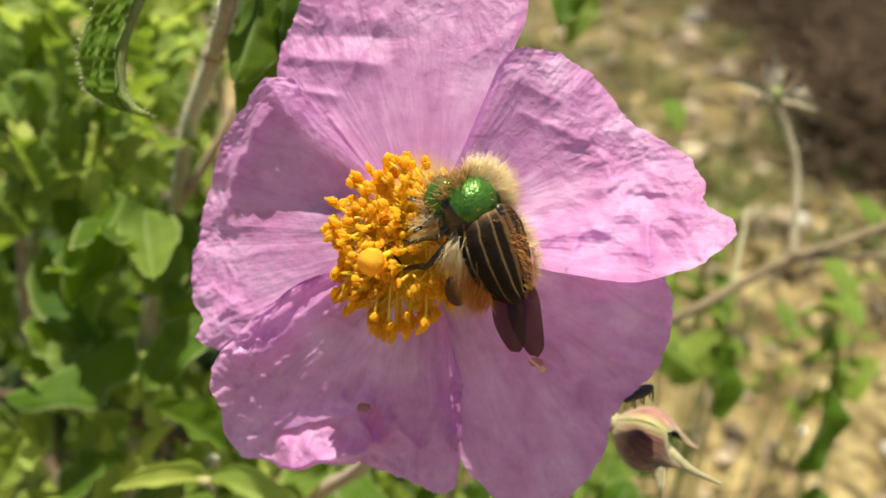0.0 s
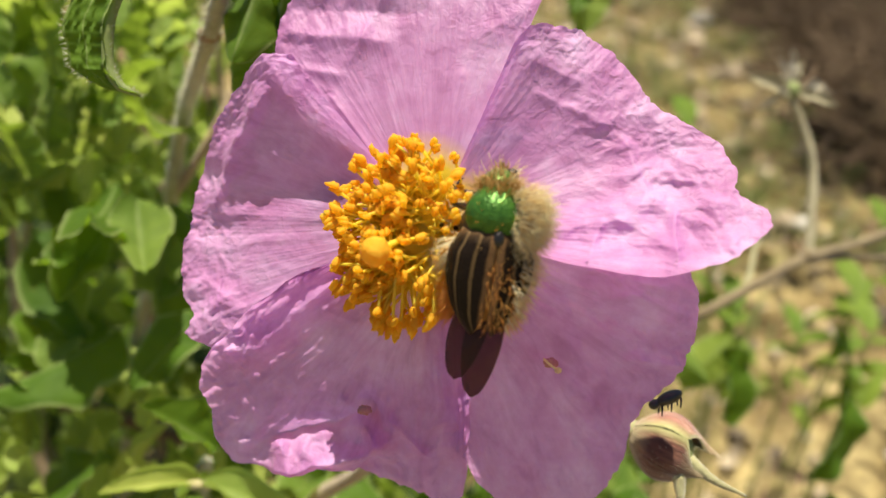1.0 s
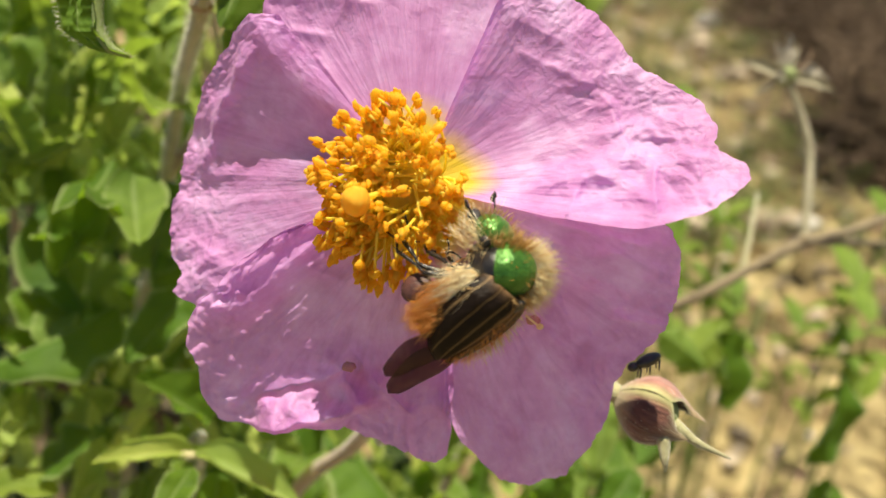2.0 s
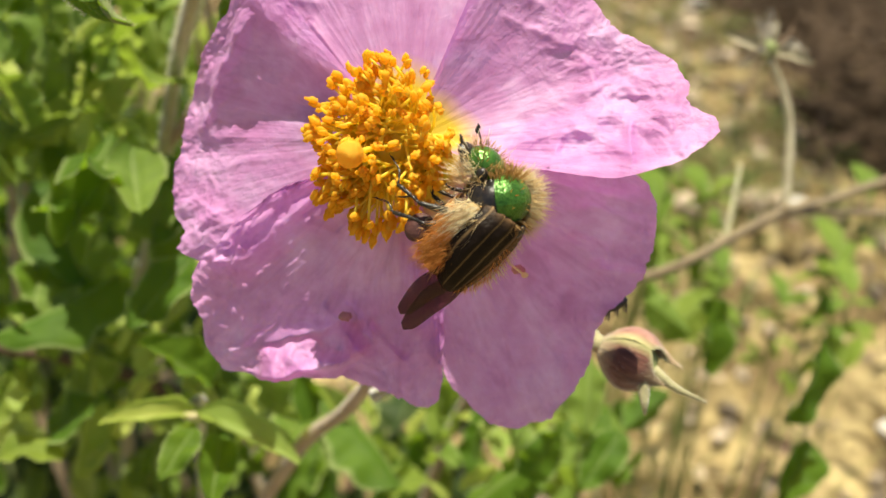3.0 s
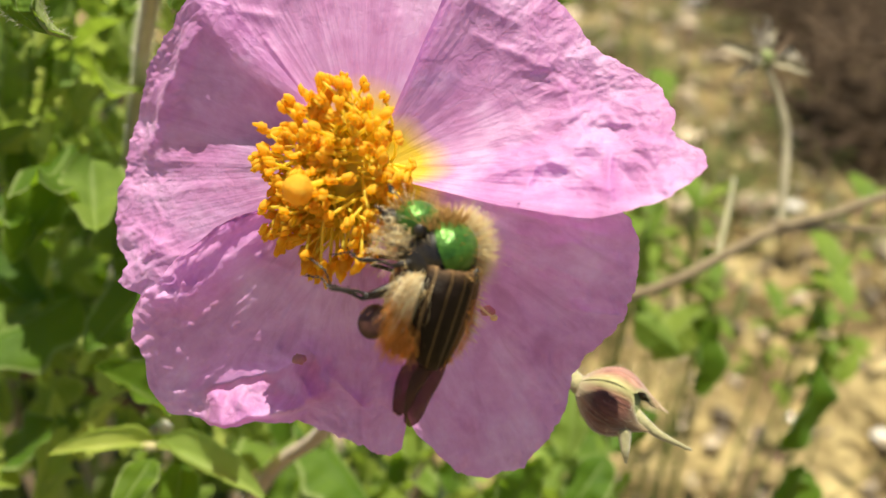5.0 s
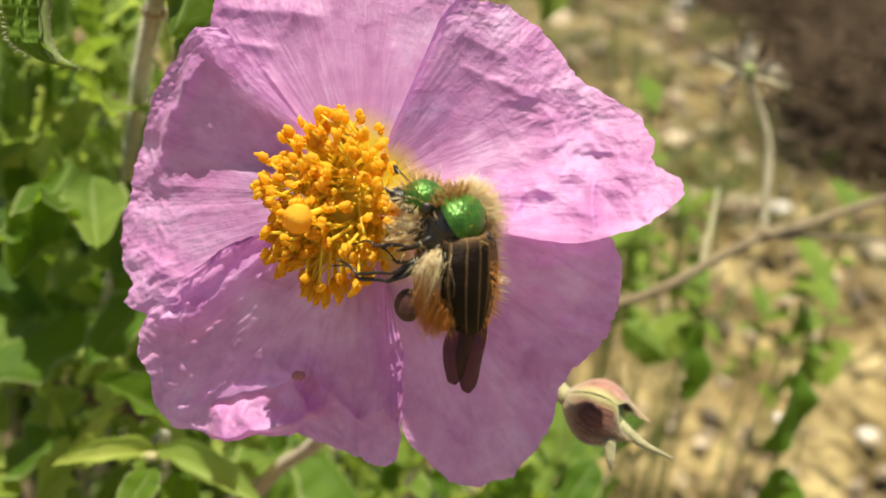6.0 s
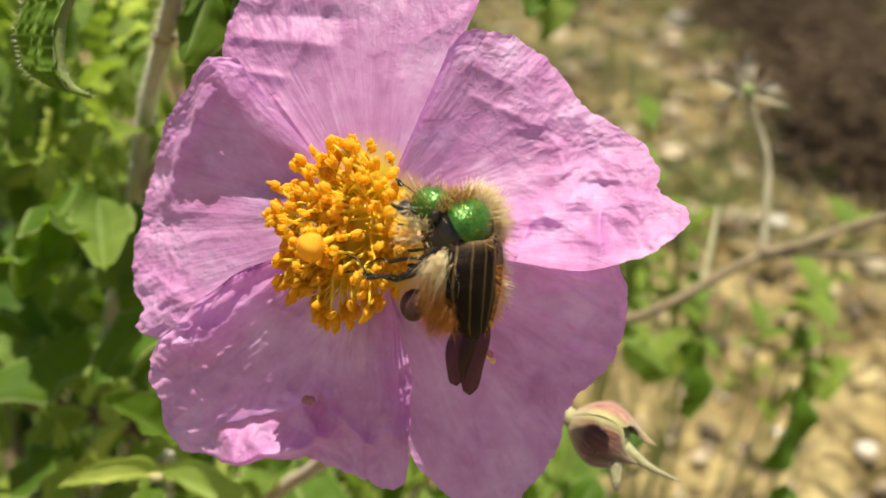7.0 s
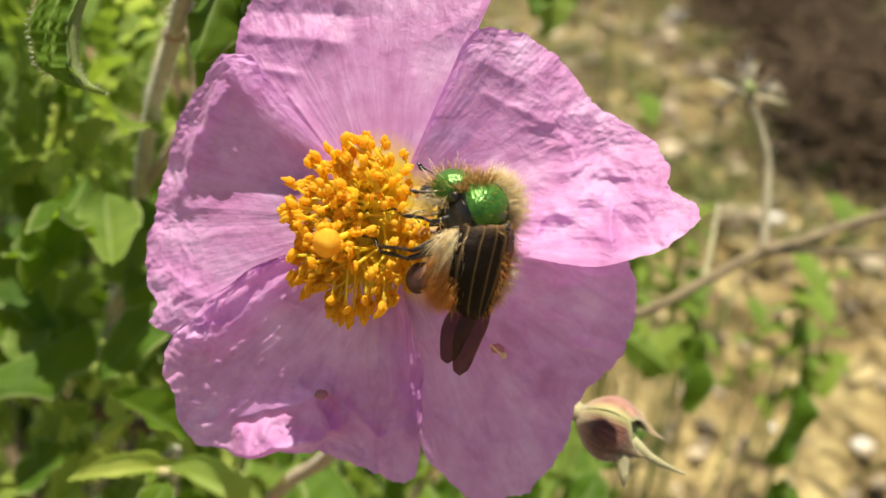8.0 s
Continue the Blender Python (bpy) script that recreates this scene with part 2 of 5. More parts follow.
STEM = grained("downy_stem", (0.26, 0.24, 0.11), (0.44, 0.42, 0.22), 300, 0.8, 0.5, 0.0004, sheen=0.8)
STEM_DRY = grained("dry_stem", (0.30, 0.21, 0.12), (0.46, 0.35, 0.22), 220, 0.85, 0.5, 0.0005, sheen=0.4)
STRAW = grained("straw", (0.38, 0.29, 0.13), (0.58, 0.48, 0.26), 200, 0.8, 0.4)
TWIG = grained("dead_twig", (0.06, 0.04, 0.025), (0.16, 0.105, 0.06), 200, 0.9, 0.6)
ANTHER = grained("anther", (1.0, 0.61, 0.035), (1.0, 0.76, 0.09), 900, 0.6, 0.4, 0.0002, spec=0.3, through=0.68, specks=0.08)
FILAMENT = grained("filament", (1.0, 0.80, 0.06), (1.0, 0.90, 0.16), 900, 0.45, 0.2, 0.0001, spec=0.4, through=0.6, specks=0.1)
STIGMA = grained("stigma", (1.0, 0.52, 0.02), (1.0, 0.64, 0.05), 1500, 0.6, 0.6, 0.0003, through=0.4, specks=0.2)
ELYTRA = elytra_material()
GREEN = metal_green()
BLACK = grained("black_chitin", (0.010, 0.008, 0.007), (0.03, 0.024, 0.018), 1500, 0.3, 0.4, 0.0001, spec=0.6)
ABDOMEN = grained("abdomen", (0.40, 0.15, 0.03), (0.66, 0.32, 0.08), 700, 0.6, 0.5, 0.0003)
FEMUR = grained("brown_chitin", (0.05, 0.018, 0.014), (0.11, 0.045, 0.035), 900, 0.45, 0.4, 0.0002, spec=0.35)
WING = wing_material()
HAIR_CREAM = hair_material("hair_cream", (0.88, 0.68, 0.32), (1.0, 0.97, 0.78))
HAIR_GOLD = hair_material("hair_gold", (0.74, 0.30, 0.05), (1.0, 0.60, 0.17))
HAIR_BROWN = hair_material("hair_brown", (0.42, 0.24, 0.07), (0.78, 0.54, 0.22))
DOWN = hair_material("down", (0.55, 0.55, 0.40), (0.8, 0.8, 0.62))
BUD = bud_material("bud_sepal", (0.16, 0.055, 0.035), (0.38, 0.17, 0.12), (0.58, 0.37, 0.26))
BUD_DARK = bud_material("bud_sepal_dark", (0.05, 0.016, 0.01), (0.10, 0.032, 0.02), (0.22, 0.09, 0.055))
BRANCH = grained("branch_bark", (0.15, 0.11, 0.06), (0.28, 0.22, 0.12), 220, 0.85, 0.5, 0.0005, sheen=0.3)
PALE_TWIG = grained("pale_twig", (0.30, 0.27, 0.16), (0.48, 0.43, 0.28), 220, 0.85, 0.5, 0.0005, sheen=0.4)
CALYX = grained("dry_calyx", (0.36, 0.32, 0.25), (0.60, 0.55, 0.45), 220, 0.85, 0.5, 0.0005, through=0.3)
SOIL = soil_material()
STONE = grained("stone", (0.30, 0.24, 0.17), (0.58, 0.50, 0.38), 60, 0.9, 0.6, 0.002, islands=True)
PALE_STONE = grained("pale_stone", (0.62, 0.58, 0.5), (0.8, 0.77, 0.7), 60, 0.35, 0.4, 0.001)
# bare metal for an added ball that catches the sun
GLINT_METAL = grained("glint_metal", (0.7, 0.68, 0.62), (0.85, 0.83, 0.78), 60, 0.32, 0.0, 0.001, metal=1.0)
DEAD = grained("dead_leaf", (0.10, 0.065, 0.04), (0.24, 0.16, 0.09), 60, 0.9, 0.6, 0.001)
SCAR = grained("scar", (0.50, 0.14, 0.22), (0.60, 0.30, 0.20), 900, 0.6, 0.5, 0.0002)


# ---- building helpers; shapes are in centimetres ----
def part(name, bm, mat, parent, label="", smooth=True):
    bmesh.ops.scale(bm, vec=(CM, CM, CM), verts=bm.verts)
    me = bpy.data.meshes.new(name)
    bm.to_mesh(me)
    bm.free()
    me.materials.append(mat)
    if smooth:
        me.polygons.foreach_set("use_smooth", [True] * len(me.polygons))
    ob = new(name, me)
    ob.parent = parent
    return tagged(ob, label)


def share(name, ob, parent, m):
    o = new(name, ob.data)
    o.parent = parent
    o.matrix_basis = m
    return o


def holder(name, m, label, category, group="", kind=""):
    ob = new(name)
    ob.empty_display_size = 0.01
    ob.matrix_world = m
    return tagged(ob, label, category, group, kind)


def at(x, y, z, rx=0, ry=0, rz=0):
    """A pose in the frame of the first eye, centimetres and degrees."""
    return RIG @ pose(x * CM, y * CM, z * CM, rx, ry, rz)


def tube(bm, pts, radii, sides=8, cap=True):
    pts = [Vector(p) for p in pts]
    rings = []
    side = Vector((0.31, 0.52, 0.79))
    for i, p in enumerate(pts):
        d = (pts[min(i + 1, len(pts) - 1)] - pts[max(i - 1, 0)]).normalized()
        a = (side - d * side.dot(d)).normalized()
        b = d.cross(a)
        rings.append([bm.verts.new(p + radii[i] * (a * math.cos(2 * math.pi * k / sides) + b * math.sin(2 * math.pi * k / sides))) for k in range(sides)])
    for r0, r1 in zip(rings, rings[1:]):
        for k in range(sides):
            bm.faces.new((r0[k], r0[(k + 1) % sides], r1[(k + 1) % sides], r1[k]))
    if cap:
        bm.faces.new(rings[0][::-1])
        bm.faces.new(rings[-1])
    return rings


def spline(pts, n):
    """n points on a smooth curve through pts."""
    pts = [Vector(p) for p in pts]
    ext = [2 * pts[0] - pts[1]] + pts + [2 * pts[-1] - pts[-2]]
    out = []
    for k in range(n):
        t = k / (n - 1) * (len(pts) - 1)
        i = min(int(t), len(pts) - 2)
        f = t - i
        a, b, c, d = ext[i:i + 4]
        out.append(0.5 * (2 * b + (c - a) * f + (2 * a - 5 * b + 4 * c - d) * f * f + (3 * b - a - 3 * c + d) * f ** 3))
    return out


def curve_of(pts, radii, n, sides=8, rough=0.0, seed=0):
    bm = bmesh.new()
    line = spline(pts, n)
    rad = [float(np.interp(k / (n - 1), np.linspace(0, 1, len(radii)), radii)) for k in range(n)]
    if rough:
        rad = [r * (1 + rough * noise.noise(Vector((k * 0.7, seed, 0)))) for k, r in enumerate(rad)]
    tube(bm, line, rad, sides)
    return bm


def grid(bm, fn, nu, nv, uv=True):
    """A sheet fn(s, v) -> place, with s and v as its UV."""
    lay = bm.loops.layers.uv.verify()
    vs = [[bm.verts.new(fn(i / nu, j / nv)) for j in range(nv + 1)] for i in range(nu + 1)]
    for i in range(nu):
        for j in range(nv):
            f = bm.faces.new((vs[i][j], vs[i + 1][j], vs[i + 1][j + 1], vs[i][j + 1]))
            for lp, (a, b) in zip(f.loops, ((i, j), (i + 1, j), (i + 1, j + 1), (i, j + 1))):
                lp[lay].uv = (a / nu, b / nv)
    return vs


def ball(bm, c, r, nu=18, nv=12, rot=None, shape=None):
    """An ellipsoid; shape(direction) may scale its surface."""
    rot = rot or Matrix.Identity(3)
    c = Vector(c)
    rings = []
    for j in range(nv + 1):
        th = math.pi * j / nv
        ring = []
        for i in range(nu if 0 < j < nv else 1):
            ph = 2 * math.pi * i / nu
            d = Vector((math.sin(th) * math.cos(ph), math.sin(th) * math.sin(ph), math.cos(th)))
            k = shape(d) if shape else 1.0
            ring.append(bm.verts.new(c + rot @ Vector((d.x * r[0] * k, d.y * r[1] * k, d.z * r[2] * k))))
        rings.append(ring)
    for j in range(nv):
        a, b = rings[j], rings[j + 1]
        for i in range(nu):
            q = [a[i % len(a)], b[i % len(b)], b[(i + 1) % len(b)], a[(i + 1) % len(a)]]
            q = list(dict.fromkeys(q))
            if len(q) > 2:
                bm.faces.new(q)


def strand(bm, root, way, length, r, bend):
    """One tapering hair."""
    way = way.normalized()
    a = way.orthogonal().normalized()
    b = way.cross(a)
    ring = [bm.verts.new(root + r * (a * math.cos(k * 2.094) + b * math.sin(k * 2.094))) for k in range(3)]
    mid = root + way * length * 0.55 + bend * length * 0.15
    ring2 = [bm.verts.new(mid + 0.7 * r * (a * math.cos(k * 2.094) + b * math.sin(k * 2.094))) for k in range(3)]
    tip = bm.verts.new(root + way * length + bend * length * 0.5)
    for k in range(3):
        bm.faces.new((ring[k], ring[(k + 1) % 3], ring2[(k + 1) % 3], ring2[k]))
        bm.faces.new((ring2[k], ring2[(k + 1) % 3], tip))


# ---- ground ----
def build_ground():
    bm = bmesh.new()
    n = 150
    def place(s, v):
        x, y = 2 * s - 1, 2 * v - 1
        X = (x * 0.9 + math.copysign(abs(x) ** 9, x) * 300) * 100 + 15
        Y = (y * 0.9 + math.copysign(abs(y) ** 9, y) * 300) * 100 + 45
        near = math.exp(-((X - 15) ** 2 + (Y - 45) ** 2) / 220 ** 2)
        h = 1.3 * noise.noise(Vector((X * 0.06, Y * 0.06, 0))) + 0.7 * noise.noise(Vector((X * 0.2, Y * 0.2, 3))) + 0.4 * noise.noise(Vector((X * 0.55, Y * 0.55, 5)))
        return Vector((X, Y, h * near - 0.4))
    grid(bm, place, n, n)
    ob = part("ground", bm, SOIL, None)
    tagged(ob, "dry sandy soil with litter and small stones", "ground", kind="structure")

    rnd = random.Random(4)
    bm = bmesh.new()
    for _ in range(5200):
        x, y = rnd.uniform(-10, 105), rnd.uniform(15, 190)
        r = rnd.choice([0.25, 0.35, 0.5, 0.7]) * rnd.uniform(0.7, 1.3)
        rot = Euler([rnd.uniform(0, 6) for _ in range(3)]).to_matrix()
        sd = rnd.uniform(0, 99)
        ball(bm, (x, y, rnd.uniform(0, 0.3)), (r, r * rnd.uniform(0.6, 0.9), r * rnd.uniform(0.4, 0.7)), 6, 4, rot,
             lambda d: 1 + 0.3 * noise.noise(d * 1.7 + Vector((sd, 0, 0))))
    for _ in range(340):
        x, y = rnd.uniform(5, 105), rnd.uniform(55, 200)
        r = rnd.uniform(0.7, 2.0)
        sd = rnd.uniform(0, 99)
        ball(bm, (x, y, 0.1), (r, r * rnd.uniform(0.6, 0.9), r * 0.45), 8, 6, Euler((0, 0, rnd.uniform(0, 6))).to_matrix(), lambda d: 1 + 0.35 * noise.noise(d * 1.5 + Vector((sd, 0, 0))))
    tagged(part("gravel", bm, STONE, None, smooth=False), "scattered tan gravel on the dry soil", "gravel", kind="stuff")

    bm = bmesh.new()
    for _ in range(750):
        x, y = rnd.uniform(-15, 100), rnd.uniform(15, 200)
        a, ln, up = rnd.uniform(0, 6.28), rnd.uniform(2, 8), rnd.uniform(0.0, 0.25)
        p0 = Vector((x, y, 0.2))
        p1 = p0 + Vector((math.cos(a), math.sin(a), up)) * ln * 0.5 + Vector((0, 0, 0.5))
        p2 = p0 + Vector((math.cos(a + 0.3), math.sin(a + 0.3), up * 0.6)) * ln
        tube(bm, spline((p0, p1, p2), 5), [0.09, 0.1, 0.08, 0.06, 0.03], 4)
    tagged(part("dry_grass", bm, STRAW, None), "bleached dry grass straws lying on the soil", "dry grass", kind="stuff")

    bm = bmesh.new()
    for _ in range(1050):
        q, w = rnd.random() ** 0.6 * rnd.uniform(0.8, 1.25), rnd.uniform(0, 6.28)
        cx, cy, wx, wy = (59, 114, 11, 40) if rnd.random() < 0.8 else (45, 77, 7, 12)
        x, y = cx + wx * q * math.cos(w), cy + wy * q * math.sin(w)
        a, ln = rnd.uniform(0, 6.28), rnd.uniform(4, 15)
        z0 = abs(rnd.gauss(0, 4.5))
        d = Vector((math.cos(a), math.sin(a), rnd.uniform(-0.1, 0.5)))
        p0 = Vector((x, y, z0))
        tube(bm, spline((p0, p0 + d * ln * 0.5 + Vector((0, 0, rnd.uniform(-1, 1))), p0 + d * ln), 5), [0.22, 0.2, 0.17, 0.13, 0.06], 5)
    tagged(part("brushwood", bm, TWIG, None), "dark heap of dead twigs lying on the soil", "brushwood", kind="stuff")

    bm = bmesh.new()
    for _ in range(700):
        if rnd.random() < 0.35:
            x, y = 60 + rnd.gauss(0, 10), 112 + rnd.gauss(0, 22)
        else:
            x, y = rnd.uniform(-40, 100), rnd.uniform(12, 190)
        z0 = abs(rnd.gauss(0, 1.6)) + 0.3
        rot = Euler((rnd.gauss(0, 0.5), rnd.gauss(0, 0.5), rnd.uniform(0, 6.28))).to_matrix()
        L = rnd.uniform(1.5, 3.5)
        c = Vector((x, y, z0))
        grid(bm, lambda s, v: c + rot @ Vector(((s - 0.5) * L * 0.5 * math.sin(math.pi * min(1, v * 0.94 + 0.03)), (v - 0.5) * L, 0.5 * (s - 0.5) ** 2 * L + 0.25 * math.sin(v * 4))), 4, 6)
    tagged(part("leaf_litter", bm, DEAD, None), "curled brown dead leaves littering the soil", "leaf litter", kind="stuff")

    bm = bmesh.new()
    for _ in range(420):
        x, y = rnd.uniform(-20, 110), rnd.uniform(15, 200)
        rot = Euler((rnd.gauss(0, 0.4), rnd.gauss(0, 0.4), rnd.uniform(0, 6.28))).to_matrix()
        L = rnd.uniform(1.2, 4.0)
        c = Vector((x, y, rnd.uniform(0.3, 0.9)))
        grid(bm, lambda s, v: c + rot @ Vector(((s - 0.5) * L * 0.35 * math.sin(math.pi * min(1, v * 0.94 + 0.03)), (v - 0.5) * L, 0.4 * (s - 0.5) ** 2 * L + 0.2 * math.sin(v * 4))), 4, 6)
    tagged(part("dry_leaf_litter", bm, STRAW, None), "bleached straw-coloured dead leaves on the soil", "leaf litter", kind="stuff")

    bm = bmesh.new()
    for _ in range(230):
        cx, cy = (rnd.uniform(2, 95), rnd.uniform(46, 170)) if rnd.random() < 0.8 else (rnd.uniform(72, 90), rnd.uniform(100, 140))
        for _ in range(26):
            p0 = Vector((cx + rnd.gauss(0, 2.6), cy + rnd.gauss(0, 2.6), 0))
            a, ln = rnd.uniform(0, 6.28), rnd.uniform(1.5, 5)
            d = Vector((math.cos(a) * 0.6, math.sin(a) * 0.6, 0.8))
            tube(bm, spline((p0, p0 + d * ln * 0.6, p0 + d * ln + Vector((0, 0, -0.25 * ln))), 4), [0.10, 0.10, 0.07, 0.02], 4)
    tagged(part("low_grass", bm, GRASS, None), "low yellow-green grass sprouting on the soil", "grass", kind="stuff")

    for x, y, r in ((33.0, 62.0, 1.0), (27.8, 33.8, 0.7), (42.0, 128.0, 2.2), (60.0, 80.0, 1.3)):
        bm = bmesh.new()
        ball(bm, (0, 0, 0), (r, r * 0.8, r * 0.6), 14, 10, None, lambda d: 1 + 0.25 * noise.noise(d * 1.6 + Vector((x, y, 0))))
        ob = part("stone", bm, PALE_STONE, None)
        ob.location = (x * CM, y * CM, r * 0.4 * CM)
        tagged(ob, "small pale glinting pebble on the dry soil", "stone", "pale pebbles")


    # added metal ball whose reflection of the sun makes the glint
    bm = bmesh.new()
    ball(bm, (0, 0, 0), (0.3, 0.3, 0.22), 16, 12)
    ob = part("stone", bm, GLINT_METAL, None)
    ob.location = (22.0 * CM, 34.2 * CM, 1.4 * CM)
    tagged(ob, "shiny metal ball added to give a sun glint on the soil", "stone")


# ---- the flower ----
FLOWER = (-0.18, 7.55, 0.12)


def petal(parent, rim, seed, power, bias, creases, crumple, label, patches=(), shelf=None, lower=False, curl=None):
    ths = [r[0] for r in rim]
    run = [0.0]
    for a, b in zip(rim, rim[1:]):
        run.append(run[-1] + max(abs(b[0] - a[0]) / 57.3 * 2.2, 0.4 * abs(b[1] - a[1])) + 1e-4)
    run = [r / run[-1] for r in run]
    off = Vector((seed * 3.7, seed * 1.3, seed * 2.1))
    fan, dimple = (0.09, 0.036) if lower else (0.010, 0.006)

    def place(s, v):
        v = 0.03 + 0.97 * v
        th = radians(float(np.interp(s, run, ths)))
        R = float(np.interp(s, run, [r[1] for r in rim]))
        lift = float(np.interp(s, run, [r[2] for r in rim]))
        R *= 1 + 0.012 * noise.noise(Vector((s * 30, seed, 0))) + 0.008 * noise.noise(Vector((s * 85, seed, 4)))
        back = math.sin(math.pi * min(1.0, max(0.0, (math.degrees(th) - curl[0]) / (curl[1] - curl[0])))) * 5.0 * max(0.0, v - 0.80) ** 2 if curl else 0.0
        r = R * v * (1 + back / 7.55)
        x, z = r * math.cos(th), r * math.sin(th)
        y = lift * v ** power + bias * min(1, v * 3) + back
        for x0, z0, x1, z1, w, h in creases:
            dx, dz = x1 - x0, z1 - z0
            ln = math.hypot(dx, dz)
            t = ((x - x0) * dx + (z - z0) * dz) / (ln * ln)
            side = ((x - x0) * dz - (z - z0) * dx) / ln
            over = max(0.0, -t, t - 1.0) * ln
            y -= h * math.exp(-(abs(side) / w) ** (2.0 if w > 0.15 else 1.4) - (over / (1.4 * w)) ** 2)
        if shelf:
            x0, z0, x1, z1, w, h = shelf
            dx, dz = x1 - x0, z1 - z0
            ln = math.hypot(dx, dz)
            t = ((x - x0) * dx + (z - z0) * dz) / (ln * ln)
            down = ((x - x0) * dz - (z - z0) * dx) / ln + 0.06 * noise.noise(Vector((x * 5, z * 5, 2)))
            over = max(0.0, -t, t - 1.0) * ln
            y += 0.10 * math.exp(-(over / 0.16) ** 2) * (math.exp(down / 0.22) if down < 0 else math.exp(-(down / 0.05) ** 2))
            y -= h * min(1.0, max(0.0, down) / w) * math.exp(-(over / 0.16) ** 2 - (max(0.0, down - w) / 0.12) ** 2)
        q = Vector((x, z, 0)) + off
        y += 0.032 * v * noise.noise(Vector((th * 5 + seed, v * 1.5, 0))) + fan * v * noise.noise(Vector((th * 10 + 0.8 * noise.noise(q * 1.3) + seed, v * 2.2, 7))) + dimple * v * noise.noise(q * 4.0) + 1.3 * dimple * v * abs(noise.noise(Vector((th * 17 + 1.2 * noise.noise(q * 2.0), v * 5 + seed, 3))))
        edge = v ** (3 if lower else 4)
        wq = q + 0.25 * Vector((noise.noise(q * 1.5), noise.noise(q * 1.5 + Vector((9, 9, 9))), 0))
        cell = noise.voronoi(wq * 2.6 + Vector((0, 0, seed)))[0]
        cell2 = noise.voronoi(wq * 6.0 + Vector((0, 0, seed + 3)))[0]
        y -= crumple * edge * (0.07 - 0.09 * abs(noise.noise(wq * 1.5)) - 0.08 * abs(noise.noise(wq * 3.3 + off)) - 0.055 * abs(noise.noise(wq * 7.0)) - 0.03 * abs(noise.noise(wq * 14.0))
                               + 0.030 * max(0.0, 1 - (cell[1] - cell[0]) * 2.6) + 0.006 * max(0.0, 1 - (cell2[1] - cell2[0]) * 3.0))
        for px, pz, pr, amp in patches:
            k = math.exp(-((x - px) ** 2 + (z - pz) ** 2) / (pr * pr))
            if k > 0.02:
                lane = Vector((r * 1.6, th * 4.2 + 0.5 * noise.noise(wq * 1.8), seed))
                fold = 1 - 3.2 * abs(noise.noise(lane)) + 0.5 * (1 - 3.0 * abs(noise.noise(lane * 2.3 + off))) + 0.22 * (1 - 3.0 * abs(noise.noise(lane * 5.1)))
                facet = noise.voronoi(wq * 3.4 + Vector((0, 0, seed + 7)))[0]
                y -= amp * k * (0.5 * fold - 0.2 + 0.6 * noise.noise(wq * 2.2) + 0.7 * min(0.6, facet[1] - facet[0]))
        j = 0.05 * crumple * edge
        return Vector((x + j * noise.noise(q * 2.5 + Vector((3, 1, 8))), y, z + j * noise.noise(q * 2.5 + Vector((7, 5, 2)))))

    bm = bmesh.new()
    grid(bm, place, 260, 170)
    return part("petal", bm, PETAL, parent, label)


def stamen_mesh(seed):
    """A stamen one centimetre long up its z axis: thread and two-lobed anther."""
    rnd = random.Random(seed)
    bx, by = rnd.uniform(-0.2, 0.2), rnd.uniform(-0.2, 0.2)
    bm = bmesh.new()
    pts = spline(((0, 0, 0), (bx, by, 0.5), (bx * 0.3, by * 0.3, 0.93)), 7)
    tube(bm, pts, [0.022, 0.020, 0.018, 0.016, 0.015, 0.014, 0.014], 6)
    cut = len(bm.faces)
    tip = pts[-1]
    tilt = Euler((rnd.uniform(-0.6, 0.6), rnd.uniform(-0.6, 0.6), rnd.uniform(0, 6))).to_matrix()
    big = rnd.uniform(0.95, 1.3)
    for sgn in (-1, 1):
        ball(bm, tip + tilt @ Vector((sgn * 0.017 * big, 0.01 * sgn, 0.012 * sgn)), (0.023 * big, 0.030 * big, 0.050 * big), 10, 8, tilt, lambda d: 1 + 0.5 * noise.noise(d * 2.0 + Vector((seed, sgn, 0))))
    bmesh.ops.scale(bm, vec=(CM, CM, CM), verts=bm.verts)
    me = bpy.data.meshes.new("stamen")
    bm.to_mesh(me)
    bm.free()
    me.materials.append(FILAMENT)
    me.materials.append(ANTHER)
    for i, p in enumerate(me.polygons):
        p.use_smooth = True
        p.material_index = 0 if i < cut else 1
    return me


